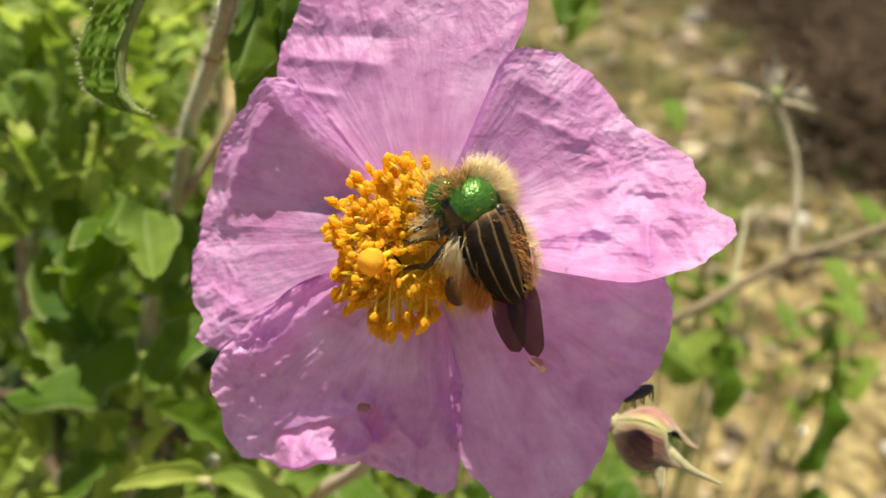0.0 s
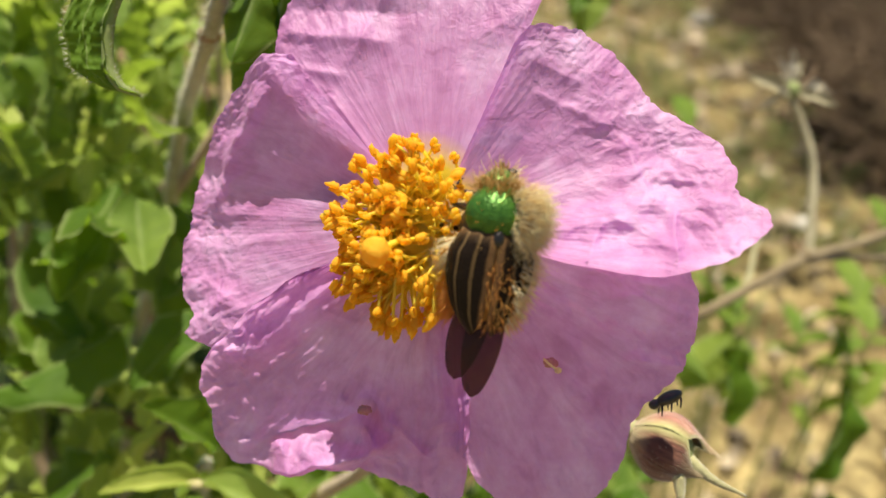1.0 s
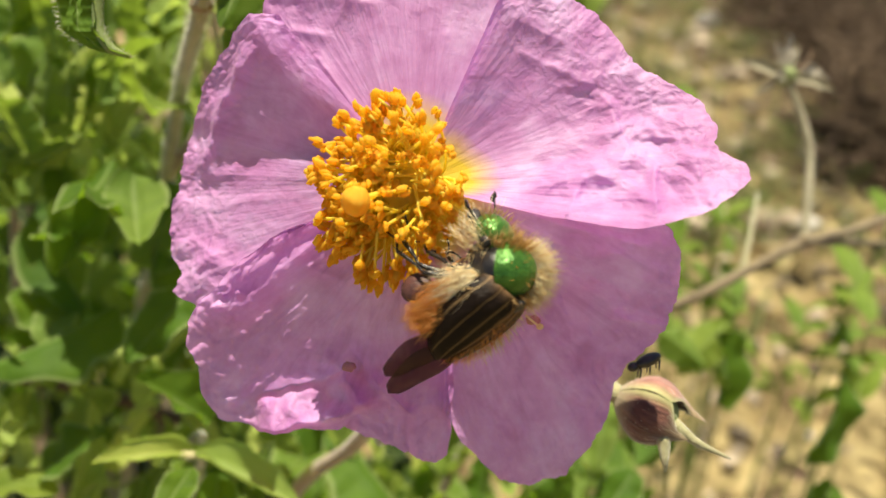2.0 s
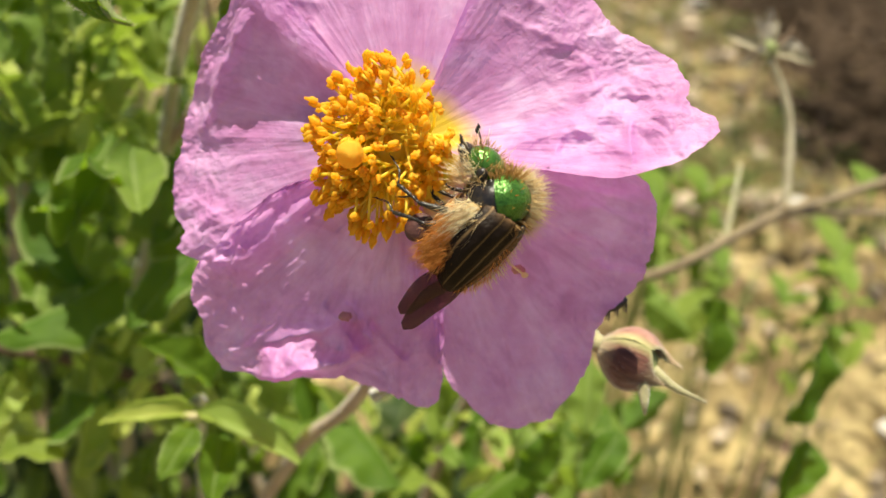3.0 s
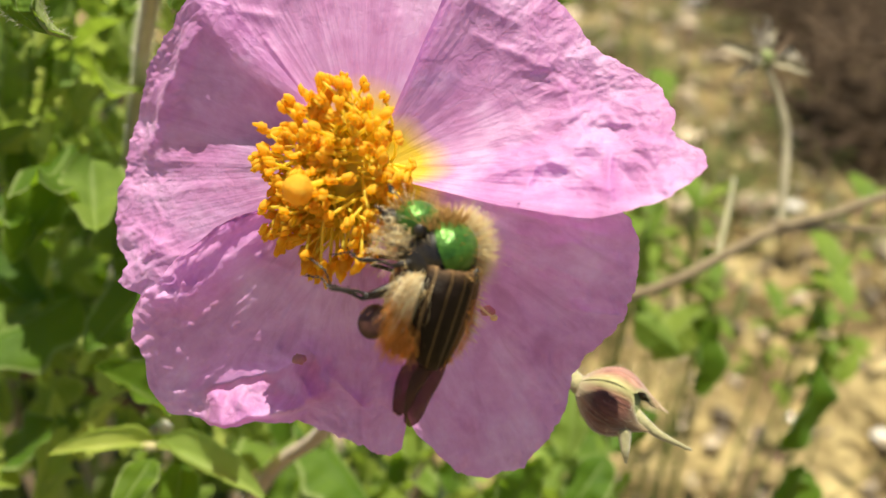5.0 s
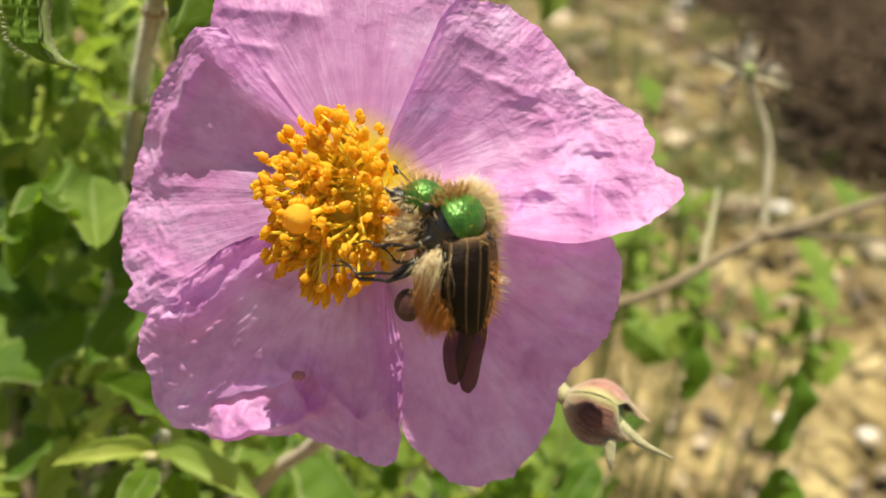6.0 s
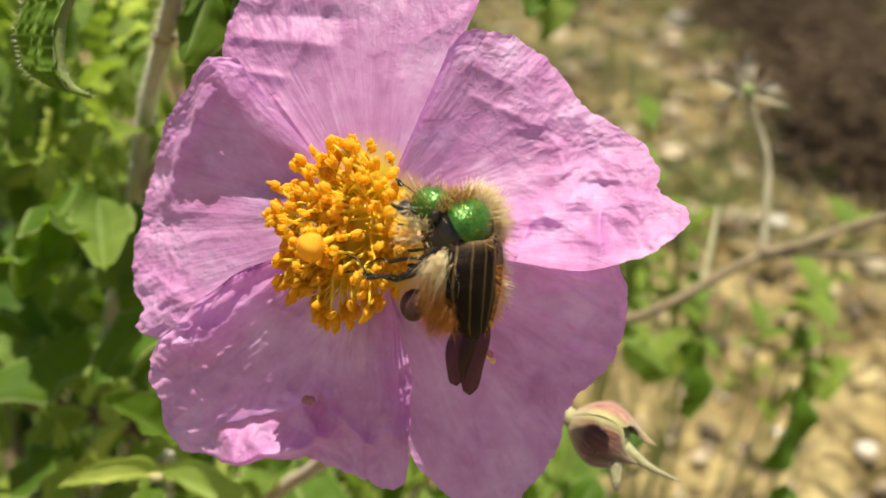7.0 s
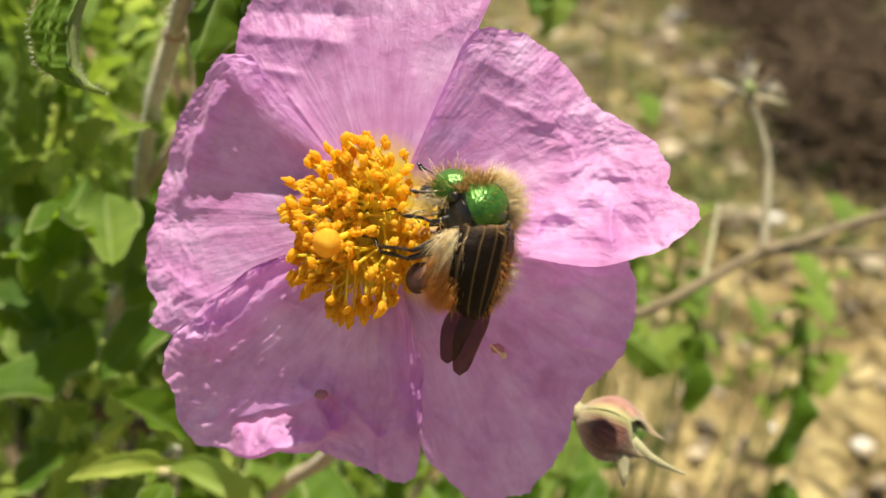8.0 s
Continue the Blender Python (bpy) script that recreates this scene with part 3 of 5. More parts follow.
def build_flower():
    fl = holder("rock_rose", at(*FLOWER), "open pink rock rose with crumpled petals and a yellow centre", "flower")
    petal(fl, [(132.5, 2.25, 0.45), (128.5, 2.45, 0.48), (122, 2.63, 0.5), (117, 2.78, 0.5), (110, 3.01, 0.52), (98, 3.13, 0.5), (85.5, 3.01, 0.4), (73.5, 2.85, 0.25), (67, 2.71, 0.16), (65, 2.34, 0.09), (64.5, 2.04, 0.07)], 1, 1.08, 0.0,
          [(-1.3, 1.85, -0.55, 1.75, 0.10, 0.05), (-1.2, 2.1, -0.4, 2.05, 0.12, -0.05), (-0.75, 1.65, -0.5, 2.2, 0.08, 0.04), (0.55, 1.85, 1.0, 2.1, 0.12, 0.04),
           (-1.2, 1.5, -0.95, 1.45, 0.05, 0.03), (-0.95, 1.2, -0.55, 0.65, 0.04, 0.03), (0.1, 0.5, 0.25, 1.4, 0.05, 0.015)], 0.55, "upright pink petal with a crumpled rim", ((-0.95, 1.95, 0.4, 0.03), (-0.3, 2.3, 0.5, 0.015), (0.85, 2.0, 0.3, 0.02)))
    petal(fl, [(66.6, 1.83, -0.12), (65, 1.99, -0.10), (61, 2.08, -0.07), (54, 2.23, 0.0), (44.7, 2.30, 0.06), (36.5, 2.29, 0.07), (31, 2.29, 0.06), (24.5, 2.46, 0.05), (17, 2.63, -0.1), (11, 2.68, -0.3), (6, 2.60, -0.5), (3.4, 2.77, -0.60), (0.5, 2.79, -0.70), (-3.4, 2.62, -0.80), (-8, 2.31, -0.84), (-12, 1.94, -0.80), (-14.5, 1.61, -0.72), (-15.5, 1.24, -0.62)], 2, 1.35, 0.02,
          [(1.0, -0.36, 1.9, -0.46, 0.22, 0.06), (1.15, -0.02, 1.6, 0.06, 0.09, 0.05), (1.6, 0.06, 1.95, -0.14, 0.08, 0.05), (1.5, 0.95, 1.95, 1.1, 0.08, 0.03), (1.75, 0.48, 2.5, 0.55, 0.10, 0.03), (1.8, 0.2, 2.6, 0.15, 0.12, 0.06),
           (1.95, 0.4, 2.0, 0.38, 0.12, -0.08), (1.75, 0.75, 1.9, 0.3, 0.06, 0.05), (2.15, 0.38, 2.45, 0.3, 0.08, -0.05), (0.9, 1.5, 1.3, 1.35, 0.06, 0.02), (1.0, 1.2, 1.35, 1.05, 0.05, 0.02),
           (2.0, -0.25, 2.05, 0.1, 0.05, 0.08), (1.3, -0.3, 1.45, 0.0, 0.05, 0.05)], 0.6, "pink petal folded and puckered at its tip", ((1.45, -0.12, 0.42, 0.065), (2.1, 0.4, 0.45, 0.08), (1.6, 1.0, 0.4, 0.045), (2.2, -0.1, 0.3, 0.065)), curl=(24, 66))
    petal(fl, [(2, 1.97, 0), (-7, 2.24, 0.05), (-9, 2.43, 0.08), (-14.4, 2.58, 0.1), (-22, 2.67, 0.18), (-31, 2.76, 0.28), (-39, 2.68, 0.38), (-44, 2.72, 0.45), (-50, 2.96, 0.55), (-56, 3.12, 0.65), (-62, 3.26, 0.75), (-68.5, 3.22, 0.8), (-73.5, 3.08, 0.8), (-76.6, 2.83, 0.72), (-80, 2.56, 0.65), (-82.5, 2.11, 0.5), (-90, 1.52, 0.35)], 3, 1.1, 0.12,
          [(1.6, -0.7, 2.35, -0.45, 0.12, 0.04), (1.9, -1.25, 2.35, -1.3, 0.06, 0.08), (0.35, -0.8, 1.1, -1.3, 0.14, 0.04), (1.2, -1.3, 1.7, -2.0, 0.10, 0.04),
           (1.0, -1.15, 1.15, -1.25, 0.10, -0.06), (0.5, -1.7, 0.9, -2.5, 0.10, 0.05), (1.3, -0.7, 1.5, -1.3, 0.1, -0.06)], 0.6, "pink petal with fine wrinkles", ((2.3, -0.7, 0.4, 0.035), (1.0, -2.2, 0.6, 0.03), (1.9, -1.4, 0.4, 0.03)), None, True)
    petal(fl, [(130.3, 2.06, 0.10), (133, 2.17, 0.12), (135, 2.26, 0.15), (144.5, 2.28, 0.30), (153, 2.37, 0.5), (166.6, 2.40, 0.70), (180, 2.44, 0.76), (187.6, 2.56, 0.72), (196, 2.57, 0.66), (200.6, 2.51, 0.6), (203.4, 2.63, 0.56), (209.5, 2.41, 0.5), (218, 1.98, 0.45)], 4, 1.15, 0.03,
          [(-0.55, 0.40, -1.62, 1.50, 0.18, 0.07), (-1.75, 1.1, -2.15, 0.3, 0.10, 0.10), (-1.6, 1.2, -1.75, 1.0, 0.07, 0.07), (-0.9, 0.5, -1.5, 0.3, 0.2, -0.06), (-2.0, -0.7, -2.3, -0.9, 0.1, 0.08)], 0.8,
          "pink petal with its upper edge rolled over", ((-2.0, 0.8, 0.35, 0.05), (-2.2, -0.7, 0.3, 0.07)))
    petal(fl, [(-76, 1.52, 0.4), (-80, 2.10, 0.55), (-83.3, 2.66, 0.7), (-88, 2.71, 0.75), (-94.5, 2.62, 0.76), (-100, 2.57, 0.76), (-106, 2.50, 0.78), (-118, 2.75, 0.78), (-130, 3.03, 0.68), (-135, 2.95, 0.58), (-140.5, 2.76, 0.45), (-145.5, 2.65, 0.34), (-148, 2.54, 0.27), (-150, 2.33, 0.22), (-154, 2.02, 0.17), (-157, 1.73, 0.13), (-159, 1.45, 0.1), (-160, 1.22, 0.08), (-162, 0.91, 0.05)], 5, 1.2, -0.02,
          [(-0.8, -1.7, -0.5, -2.05, 0.07, 0.14), (-0.6, -1.68, -0.55, -1.75, 0.07, -0.10), (-0.4, -1.85, -0.05, -2.2, 0.05, 0.12), (-1.1, -2.1, -0.7, -2.1, 0.1, -0.10),
           (-1.35, -0.6, -2.0, -1.0, 0.05, 0.03), (-1.75, -0.75, -2.05, -1.25, 0.06, 0.06), (-0.7, -0.9, -0.95, -0.8, 0.05, 0.04)], 1.1, "pink petal with a puckered fold low down", ((-1.95, -1.0, 0.4, 0.06), (-1.45, -0.65, 0.25, 0.03), (-0.5, -1.95, 0.4, 0.06), (-2.0, -1.6, 0.3, 0.05)), (-1.46, -2.06, -0.64, -1.82, 0.32, 0.36), True)

    # stamens: tips on a leaning dome
    meshes = [stamen_mesh(k) for k in range(9)]
    rnd = random.Random(12)
    axis = Vector((-0.40, -0.90, -0.12)).normalized()
    centre = Vector((-0.26, -0.36, -0.10))
    made = 0
    while made < 285:
        d = Vector((rnd.gauss(0, 1), rnd.gauss(0, 1), rnd.gauss(0, 1))).normalized()
        if d.dot(axis) < -0.12:
            continue
        if d.dot(axis) > 0.45 and rnd.random() < 0.72:
            continue
        R = 0.605 * rnd.uniform(0.74, 1.12)
        if d.dot(axis) > 0.45:
            R *= rnd.uniform(0.5, 0.9)
        if d.dot(axis) < 0.35:
            R *= 1.10
        tip = centre + Vector((d.x * R, d.y * R, d.z * R * 1.2))
        if (tip - Vector((-0.43, -0.95, -0.23))).length < 0.16:
            continue
        foot = Vector((rnd.gauss(0, 0.07), -0.03, rnd.gauss(0, 0.07)))
        way = tip - foot
        m = Matrix.Translation(foot * CM) @ way.to_track_quat("Z", "Y").to_matrix().to_4x4() @ Matrix.Rotation(rnd.uniform(0, 6.28), 4, "Z") @ Matrix.Diagonal((1, 1, way.length / 0.97, 1))
        o = new("stamen", meshes[made % 9])
        o.parent = fl
        o.matrix_basis = m
        made += 1

    bm = curve_of(((0, -0.05, 0), (-0.2, -0.5, -0.1), (-0.42, -0.92, -0.22)), (0.03, 0.025, 0.03), 10)
    pistil = part("pistil", bm, FILAMENT, fl)
    bm = bmesh.new()
    ball(bm, (-0.43, -0.96, -0.23), (0.12, 0.115, 0.12), 28, 18, None, lambda d: 1 + 0.12 * noise.noise(d * 1.6) + 0.03 * noise.noise(d * 5))
    part("stigma", bm, STIGMA, pistil, "round orange-yellow stigma")
    bm = bmesh.new()
    ball(bm, (-0.10, -0.18, -0.04), (0.34, 0.32, 0.36), 18, 12, None, lambda d: 1 + 0.15 * noise.noise(d * 3))
    part("ovary", bm, FILAMENT, fl)

    # green cup behind the petals
    for k, a in enumerate((50, 170, 285)):
        bm = bmesh.new()
        ca, sa = math.cos(radians(a)), math.sin(radians(a))
        lean = (0.14, 0.5, 0.6)[k]

        def sep(s, v):
            w = 0.74 * (math.sin(math.pi * min(1, 0.10 + 0.88 * v)) ** 0.7) * (s - 0.5)
            r = 1.2 * v
            return Vector((r * ca - w * sa, 0.16 + lean * v - 0.3 * (s - 0.5) ** 2 + 0.03 * math.sin(v * 5 + k), r * sa + w * ca))
        grid(bm, sep, 8, 12)
        part("sepal", bm, LEAF_DARK, fl)
    bm = curve_of(((0, 0.1, 0), (0.0, 0.8, -0.5), (-0.3, 2.6, -2.2), (-1.14, 4.95, -3.64), (-2.42, 6.95, -5.0), (-4.2, 11, -8.5), (-5, 18, -16)), (0.16, 0.09, 0.10, 0.12, 0.14, 0.17, 0.22), 50, 10, 0.12)
    part("flower_stalk", bm, STEM_DRY, fl, "downy tan flower stalk")

    # damage on the petals
    for x, y, z, k in ((1.1, 0.10, -1.24, 1), (-0.62, 0.22, -1.72, 2)):
        bm = bmesh.new()
        ball(bm, (x, y, z), (0.07, 0.014, 0.045), 14, 8, None, lambda d: 1 + 0.4 * noise.noise(d * 2 + Vector((k, 0, 0))))
        part("scar", bm, SCAR, fl, "reddish brown nibbled spot")
    bm = bmesh.new()
    tube(bm, spline(((1.02, -0.02, -1.19), (1.08, -0.05, -1.24), (1.13, -0.03, -1.28)), 5), [0.012] * 5, 6)
    ball(bm, (1.15, -0.03, -1.29), (0.035, 0.025, 0.03), 8, 6)
    bits = part("fallen_anther", bm, HAIR_CREAM, None)
    bits.matrix_world = at(*FLOWER)
    tagged(bits, "tiny dropped cream anther lying on a pink petal", "anther")


# ---- leaves and stems ----
def leaf_shape(length, width, fold, curl, wave, seed, nu=10, nv=18):
    """A downy ovate leaf that grows along y from its foot, upper side to z."""
    bm = bmesh.new()

    def place(s, v):
        w = width * (math.sin(math.pi * min(1.0, v ** 0.8 * 0.97 + 0.02)) ** 0.75) * 0.5
        a = (s - 0.5) * 2
        w *= 1 + 0.06 * noise.noise(Vector((v * 9, a * 2, seed)))
        x = a * w * math.cos(radians(fold) * abs(a))
        z = abs(a) * w * math.sin(radians(fold)) + wave * abs(a) * noise.noise(Vector((v * 5, math.copysign(2, a), seed)))
        z -= 0.05 * width * math.exp(-(a / 0.13) ** 2)
        z += 0.03 * width * math.sin(v * 26 + abs(a) * 5) * (1 - abs(a)) * abs(a) * 2
        b = radians(curl) * v
        y = v * length
        yy = length * math.sin(b) / radians(curl) if abs(curl) > 1 else y
        zz = -length * (1 - math.cos(b)) / radians(curl) if abs(curl) > 1 else 0
        return Vector((x, yy - z * -math.sin(b), zz + z * math.cos(b)))

    grid(bm, place, nu, nv)
    return bm


def fringe(bm, pts, ways, n, length, rnd, r=0.0035):
    for _ in range(n):
        k = rnd.randrange(len(pts))
        w = ways[k] + Vector((rnd.gauss(0, 0.35), rnd.gauss(0, 0.35), rnd.gauss(0, 0.35)))
        strand(bm, pts[k], w, length * rnd.uniform(0.6, 1.3), r, Vector((rnd.gauss(0, 0.4), rnd.gauss(0, 0.4), rnd.gauss(0, 0.4))))


def build_shrub():
    """The rock rose bush behind the flower: downy stems and wrinkled leaves."""
    rnd = random.Random(21)
    sh = holder("rock_rose_shrub", RIG, "bushy rock rose shrub with downy stems and wrinkled green leaves", "shrub")

    def stem(pts, radii, n=24, mat=STEM, name="stem"):
        return part(name, curve_of(pts, radii, n, 10, 0.15, len(pts)), mat, sh)

    main = stem(((-2.2, 8.6, 4.6), (-2.5, 9.0, 2.95), (-2.93, 9.8, 2.42), (-3.6, 11.3, 2.2), (-4.28, 12.9, 1.98), (-4.85, 14, 0.75), (-5.7, 16.5, 0.0), (-9, 23, -3), (-13, 32, -12)), (0.09, 0.10, 0.095, 0.10, 0.11, 0.13, 0.16, 0.2, 0.25), 60)
    bm = bmesh.new()
    ball(bm, (-2.9, 9.75, 2.45), (0.15, 0.13, 0.11), 14, 10, None, lambda d: 1 + 0.15 * noise.noise(d * 2))
    part("node", bm, STEM_DRY, main, "swollen brown stem joint")
    bm = bmesh.new()
    line = spline(((-2.5, 9.0, 2.95), (-2.93, 9.8, 2.42), (-3.6, 11.3, 2.2), (-4.28, 12.9, 1.98), (-4.85, 14, 0.75)), 80)
    for _ in range(1500):
        p = line[rnd.randrange(80)]
        d = Vector((rnd.gauss(0, 1), rnd.gauss(0, 0.5), rnd.gauss(0, 0.4))).normalized()
        strand(bm, p + d * 0.09, d, rnd.uniform(0.06, 0.14), 0.005, Vector((0, 0, -0.3)))
    part("down", bm, DOWN, main, "fine pale down")
    stem(((-4.85, 14, 0.75), (-4.45, 13.6, 1.1), (-3.9, 13.2, 1.75), (-3.5, 13.2, 2.6)), (0.10, 0.09, 0.08, 0.05), 14, STEM_DRY)
    stem(((-11.0, 20, 7.5), (-10.3, 20, 5.2), (-9.9, 20.5, 3.0), (-9.6, 21, 0)), (0.16, 0.17, 0.18, 0.2), 14, TWIG)
    stem(((-12.3, 21, 7.5), (-11.9, 21, 5.6), (-11.3, 21.5, 3.6)), (0.16, 0.17, 0.18), 12, STEM)
    stem(((-9.5, 16, -3.0), (-7.4, 17, -3.6), (-5.5, 18, -4.6)), (0.15, 0.15, 0.16), 12, TWIG)

    # leaf forms shared by the bush
    forms = []
    for k in range(12):
        L = 2.3 + 0.2 * (k % 8)
        f = part("leaf", leaf_shape(L * 0.8, L * (0.46 + 0.04 * (k % 4)), 16 + 9 * (k % 4), (35, -30, 75, 15, 110)[k % 5], 0.42, k * 3.3), (LEAF, LEAF_PALE, LEAF)[k % 3], sh)
        f.matrix_basis = pose(-0.06 - 0.012 * k, 0.22, -0.05 + 0.004 * k, 30 + 20 * k, 20, 60 * k)
        forms.append(f)

    # shade inside the bush is put into the dark colour of these leaves
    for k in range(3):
        f = part("leaf", leaf_shape(2.2, 1.3 + 0.2 * k, 25, (30, -40, 80)[k], 0.4, k * 5.1), LEAF_DARK, sh, "leaf coloured dark for the shade deep in the bush")
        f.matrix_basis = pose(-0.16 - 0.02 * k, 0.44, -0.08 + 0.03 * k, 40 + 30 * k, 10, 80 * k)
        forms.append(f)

    # leaves that look sunlit by their painted pale colour
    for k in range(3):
        f = part("leaf", leaf_shape(1.9, 1.0 + 0.15 * k, 22 + 8 * k, (30, -30, 70)[k], 0.4, k * 7.7 + 1), LEAF_SUNNY, sh, "downy leaf with sunlight painted into its pale colour")
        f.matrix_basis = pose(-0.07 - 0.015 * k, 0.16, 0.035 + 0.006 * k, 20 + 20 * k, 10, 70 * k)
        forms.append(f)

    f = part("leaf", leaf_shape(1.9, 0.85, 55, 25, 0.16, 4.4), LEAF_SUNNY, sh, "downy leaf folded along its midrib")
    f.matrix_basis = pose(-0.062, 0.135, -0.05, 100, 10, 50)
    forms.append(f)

    def leaf(x, y, z, rx, ry, rz, k, size=1.0):
        return share("leaf", forms[k], sh, pose(x * CM, y * CM, z * CM, rx, ry, rz) @ Matrix.Scale(size, 4))

    # leaves that stand out: foot, turn, form
    for row in ((-6.4, 13.6, -0.2, 200, 20, 30, 0, 1.0), (-5.2, 12.6, 0.9, 235, 10, 15, 2, 0.9), (-5.4, 13.3, -1.5, 215, 15, -55, 3, 0.9), (-4.6, 13.0, -1.6, 80, 0, 150, 6, 0.8),
                (-8.6, 15, 3.2, 100, 20, 60, 1, 1.0), (-9.6, 15.5, 2.2, 110, -10, -70, 5, 0.9), (-7.4, 14.2, 2.0, 120, 30, -40, 4, 0.9), (-6.6, 13.6, 1.7, 130, 0, 95, 2, 0.8),
                (-7.7, 14, 1.0, 140, 20, 160, 7, 0.8), (-5.9, 13.5, 2.4, 80, 10, -20, 1, 0.8), (-4.6, 13.4, 0.5, 250, -15, -20, 3, 0.7), (-6.9, 14, 0.2, 260, 0, 60, 5, 0.8),
                (-3.9, 12.8, 1.9, 220, 10, -40, 4, 0.6), (-3.3, 13.0, 0.9, 160, -10, 200, 1, 0.6)):
        leaf(*row)
    # larger leaves: foot, tip, form
    def leaf_to(x, y, z, x1, y1, z1, k):
        foot, way = Vector((x, y, z)), Vector((x1 - x, y1 - y, z1 - z))
        up = (way.normalized().cross(Vector((0.3, -0.6, 0.72)).cross(way))).normalized()
        side = way.normalized().cross(up)
        m = Matrix((side, way.normalized(), up)).transposed().to_4x4()
        m.translation = foot * CM
        natural = 0.8 * (2.3 + 0.2 * (k % 8)) if k < 12 else 1.9
        share("leaf", forms[k], sh, m @ Matrix.Scale(1.02 * way.length / natural, 4))

    for row in (
                (3.67, 15.00, -4.52, 2.80, 14.30, -5.40, 8),
                (8.38, 17.00, -5.35, 7.39, 16.30, -6.31, 3),
                (5.87, 17.00, -2.17, 6.47, 16.30, -3.46, 2),
                (2.34, 14.00, 5.25, 2.11, 13.30, 3.98, 8),
                (-5.22, 12.80, 0.48, -5.91, 12.10, -0.83, 3),
                (-3.87, 12.60, -1.10, -4.71, 11.90, -2.13, 8),
                (-3.48, 12.20, -3.12, -4.21, 11.50, -2.29, 3),
                (-3.57, 11.70, -3.49, -4.68, 11.00, -3.28, 18),
                (-3.53, 11.70, -3.49, -1.90, 11.10, -3.78, 18),
                (-3.51, 11.50, -3.62, -3.76, 10.80, -4.14, 8),
                (-3.23, 11.90, -3.84, -3.17, 11.20, -4.65, 3),
                (-4.81, 12.40, 0.69, -4.43, 11.70, -0.70, 1),
                (-5.86, 13.50, 1.42, -6.94, 12.80, 1.32, 10),
                (-7.44, 14.00, -1.22, -6.19, 13.30, -1.94, 0),
                (-4.38, 12.90, 0.06, -4.80, 12.20, -0.97, 4),
                (-6.74, 14.50, -2.76, -7.53, 13.80, -2.01, 3),
                (-6.77, 13.50, -4.35, -5.58, 12.80, -3.37, 8),
                (1.69, 14.00, -5.18, 2.15, 13.30, -4.18, 8),
                ):
        leaf_to(*row)
    stem(((-3.6, 11.75, -3.3), (-3.9, 13.2, -3.7), (-4.8, 16, -6), (-6, 22, -14)), (0.07, 0.07, 0.09, 0.14), 16)
    bm = bmesh.new()
    ball(bm, (-3.56, 11.55, -3.48), (0.16, 0.08, 0.07), 10, 8, None, lambda d: 1 + 0.2 * noise.noise(d * 3))
    part("leaf_sheath", bm, BUD, sh, "reddish tan leaf sheath")

    def scatter(n, us, vs, ds, sizes, pick=tuple(range(12))):
        for _ in range(n):
            d = rnd.uniform(*ds)
            u, v = rnd.uniform(*us), rnd.uniform(*vs)
            leaf(u * d, d, v * d, rnd.uniform(30, 150), rnd.uniform(-40, 40), rnd.uniform(0, 360), rnd.choice(pick), rnd.uniform(*sizes))

    scatter(125, (-0.68, -0.31), (-0.42, 0.10), (15.0, 25), (0.4, 0.8), (0, 1, 3, 4, 7, 10, 1, 15, 6, 9))
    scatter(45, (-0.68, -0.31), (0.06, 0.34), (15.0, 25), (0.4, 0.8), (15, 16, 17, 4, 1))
    scatter(105, (-0.70, -0.24), (-0.45, 0.10), (25, 38), (0.7, 1.1))
    scatter(14, (-0.70, -0.24), (0.10, 0.38), (25, 38), (0.7, 1.1), (15, 16, 17))
    scatter(44, (-0.30, 0.06), (-0.46, -0.27), (14, 24), (0.6, 1.0))
    scatter(8, (0.06, 0.24), (-0.40, -0.27), (15, 20), (0.5, 0.8))
    # mostly dark-coloured leaf forms that fill in the shaded gaps
    shade_forms = (12, 13, 14, 12, 13, 14, 0)
    scatter(240, (-0.75, -0.22), (-0.46, 0.14), (36, 54), (1.2, 2.0), shade_forms)
    scatter(90, (-0.66, -0.24), (-0.46, 0.02), (22, 36), (0.8, 1.3), shade_forms)
    scatter(60, (-0.26, 0.10), (-0.46, -0.22), (22, 40), (0.9, 1.5), shade_forms)
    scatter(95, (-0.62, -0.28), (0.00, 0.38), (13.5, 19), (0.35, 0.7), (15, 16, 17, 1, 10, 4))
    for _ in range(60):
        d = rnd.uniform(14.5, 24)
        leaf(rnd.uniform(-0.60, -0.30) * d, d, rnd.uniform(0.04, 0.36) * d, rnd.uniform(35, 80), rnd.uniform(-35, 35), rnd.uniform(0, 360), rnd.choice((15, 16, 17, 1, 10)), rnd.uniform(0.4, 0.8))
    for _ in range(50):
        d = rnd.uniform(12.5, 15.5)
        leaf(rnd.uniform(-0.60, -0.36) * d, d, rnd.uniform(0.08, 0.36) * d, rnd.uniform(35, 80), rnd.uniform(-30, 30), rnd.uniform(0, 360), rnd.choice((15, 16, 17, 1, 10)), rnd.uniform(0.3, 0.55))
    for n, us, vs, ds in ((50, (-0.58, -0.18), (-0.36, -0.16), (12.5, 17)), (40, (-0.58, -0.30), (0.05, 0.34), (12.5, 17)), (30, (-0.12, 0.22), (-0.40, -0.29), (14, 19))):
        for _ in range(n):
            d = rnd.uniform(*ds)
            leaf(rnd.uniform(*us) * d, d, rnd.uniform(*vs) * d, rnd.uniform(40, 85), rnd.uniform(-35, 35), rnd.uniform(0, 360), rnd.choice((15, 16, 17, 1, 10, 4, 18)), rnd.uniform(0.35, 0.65))
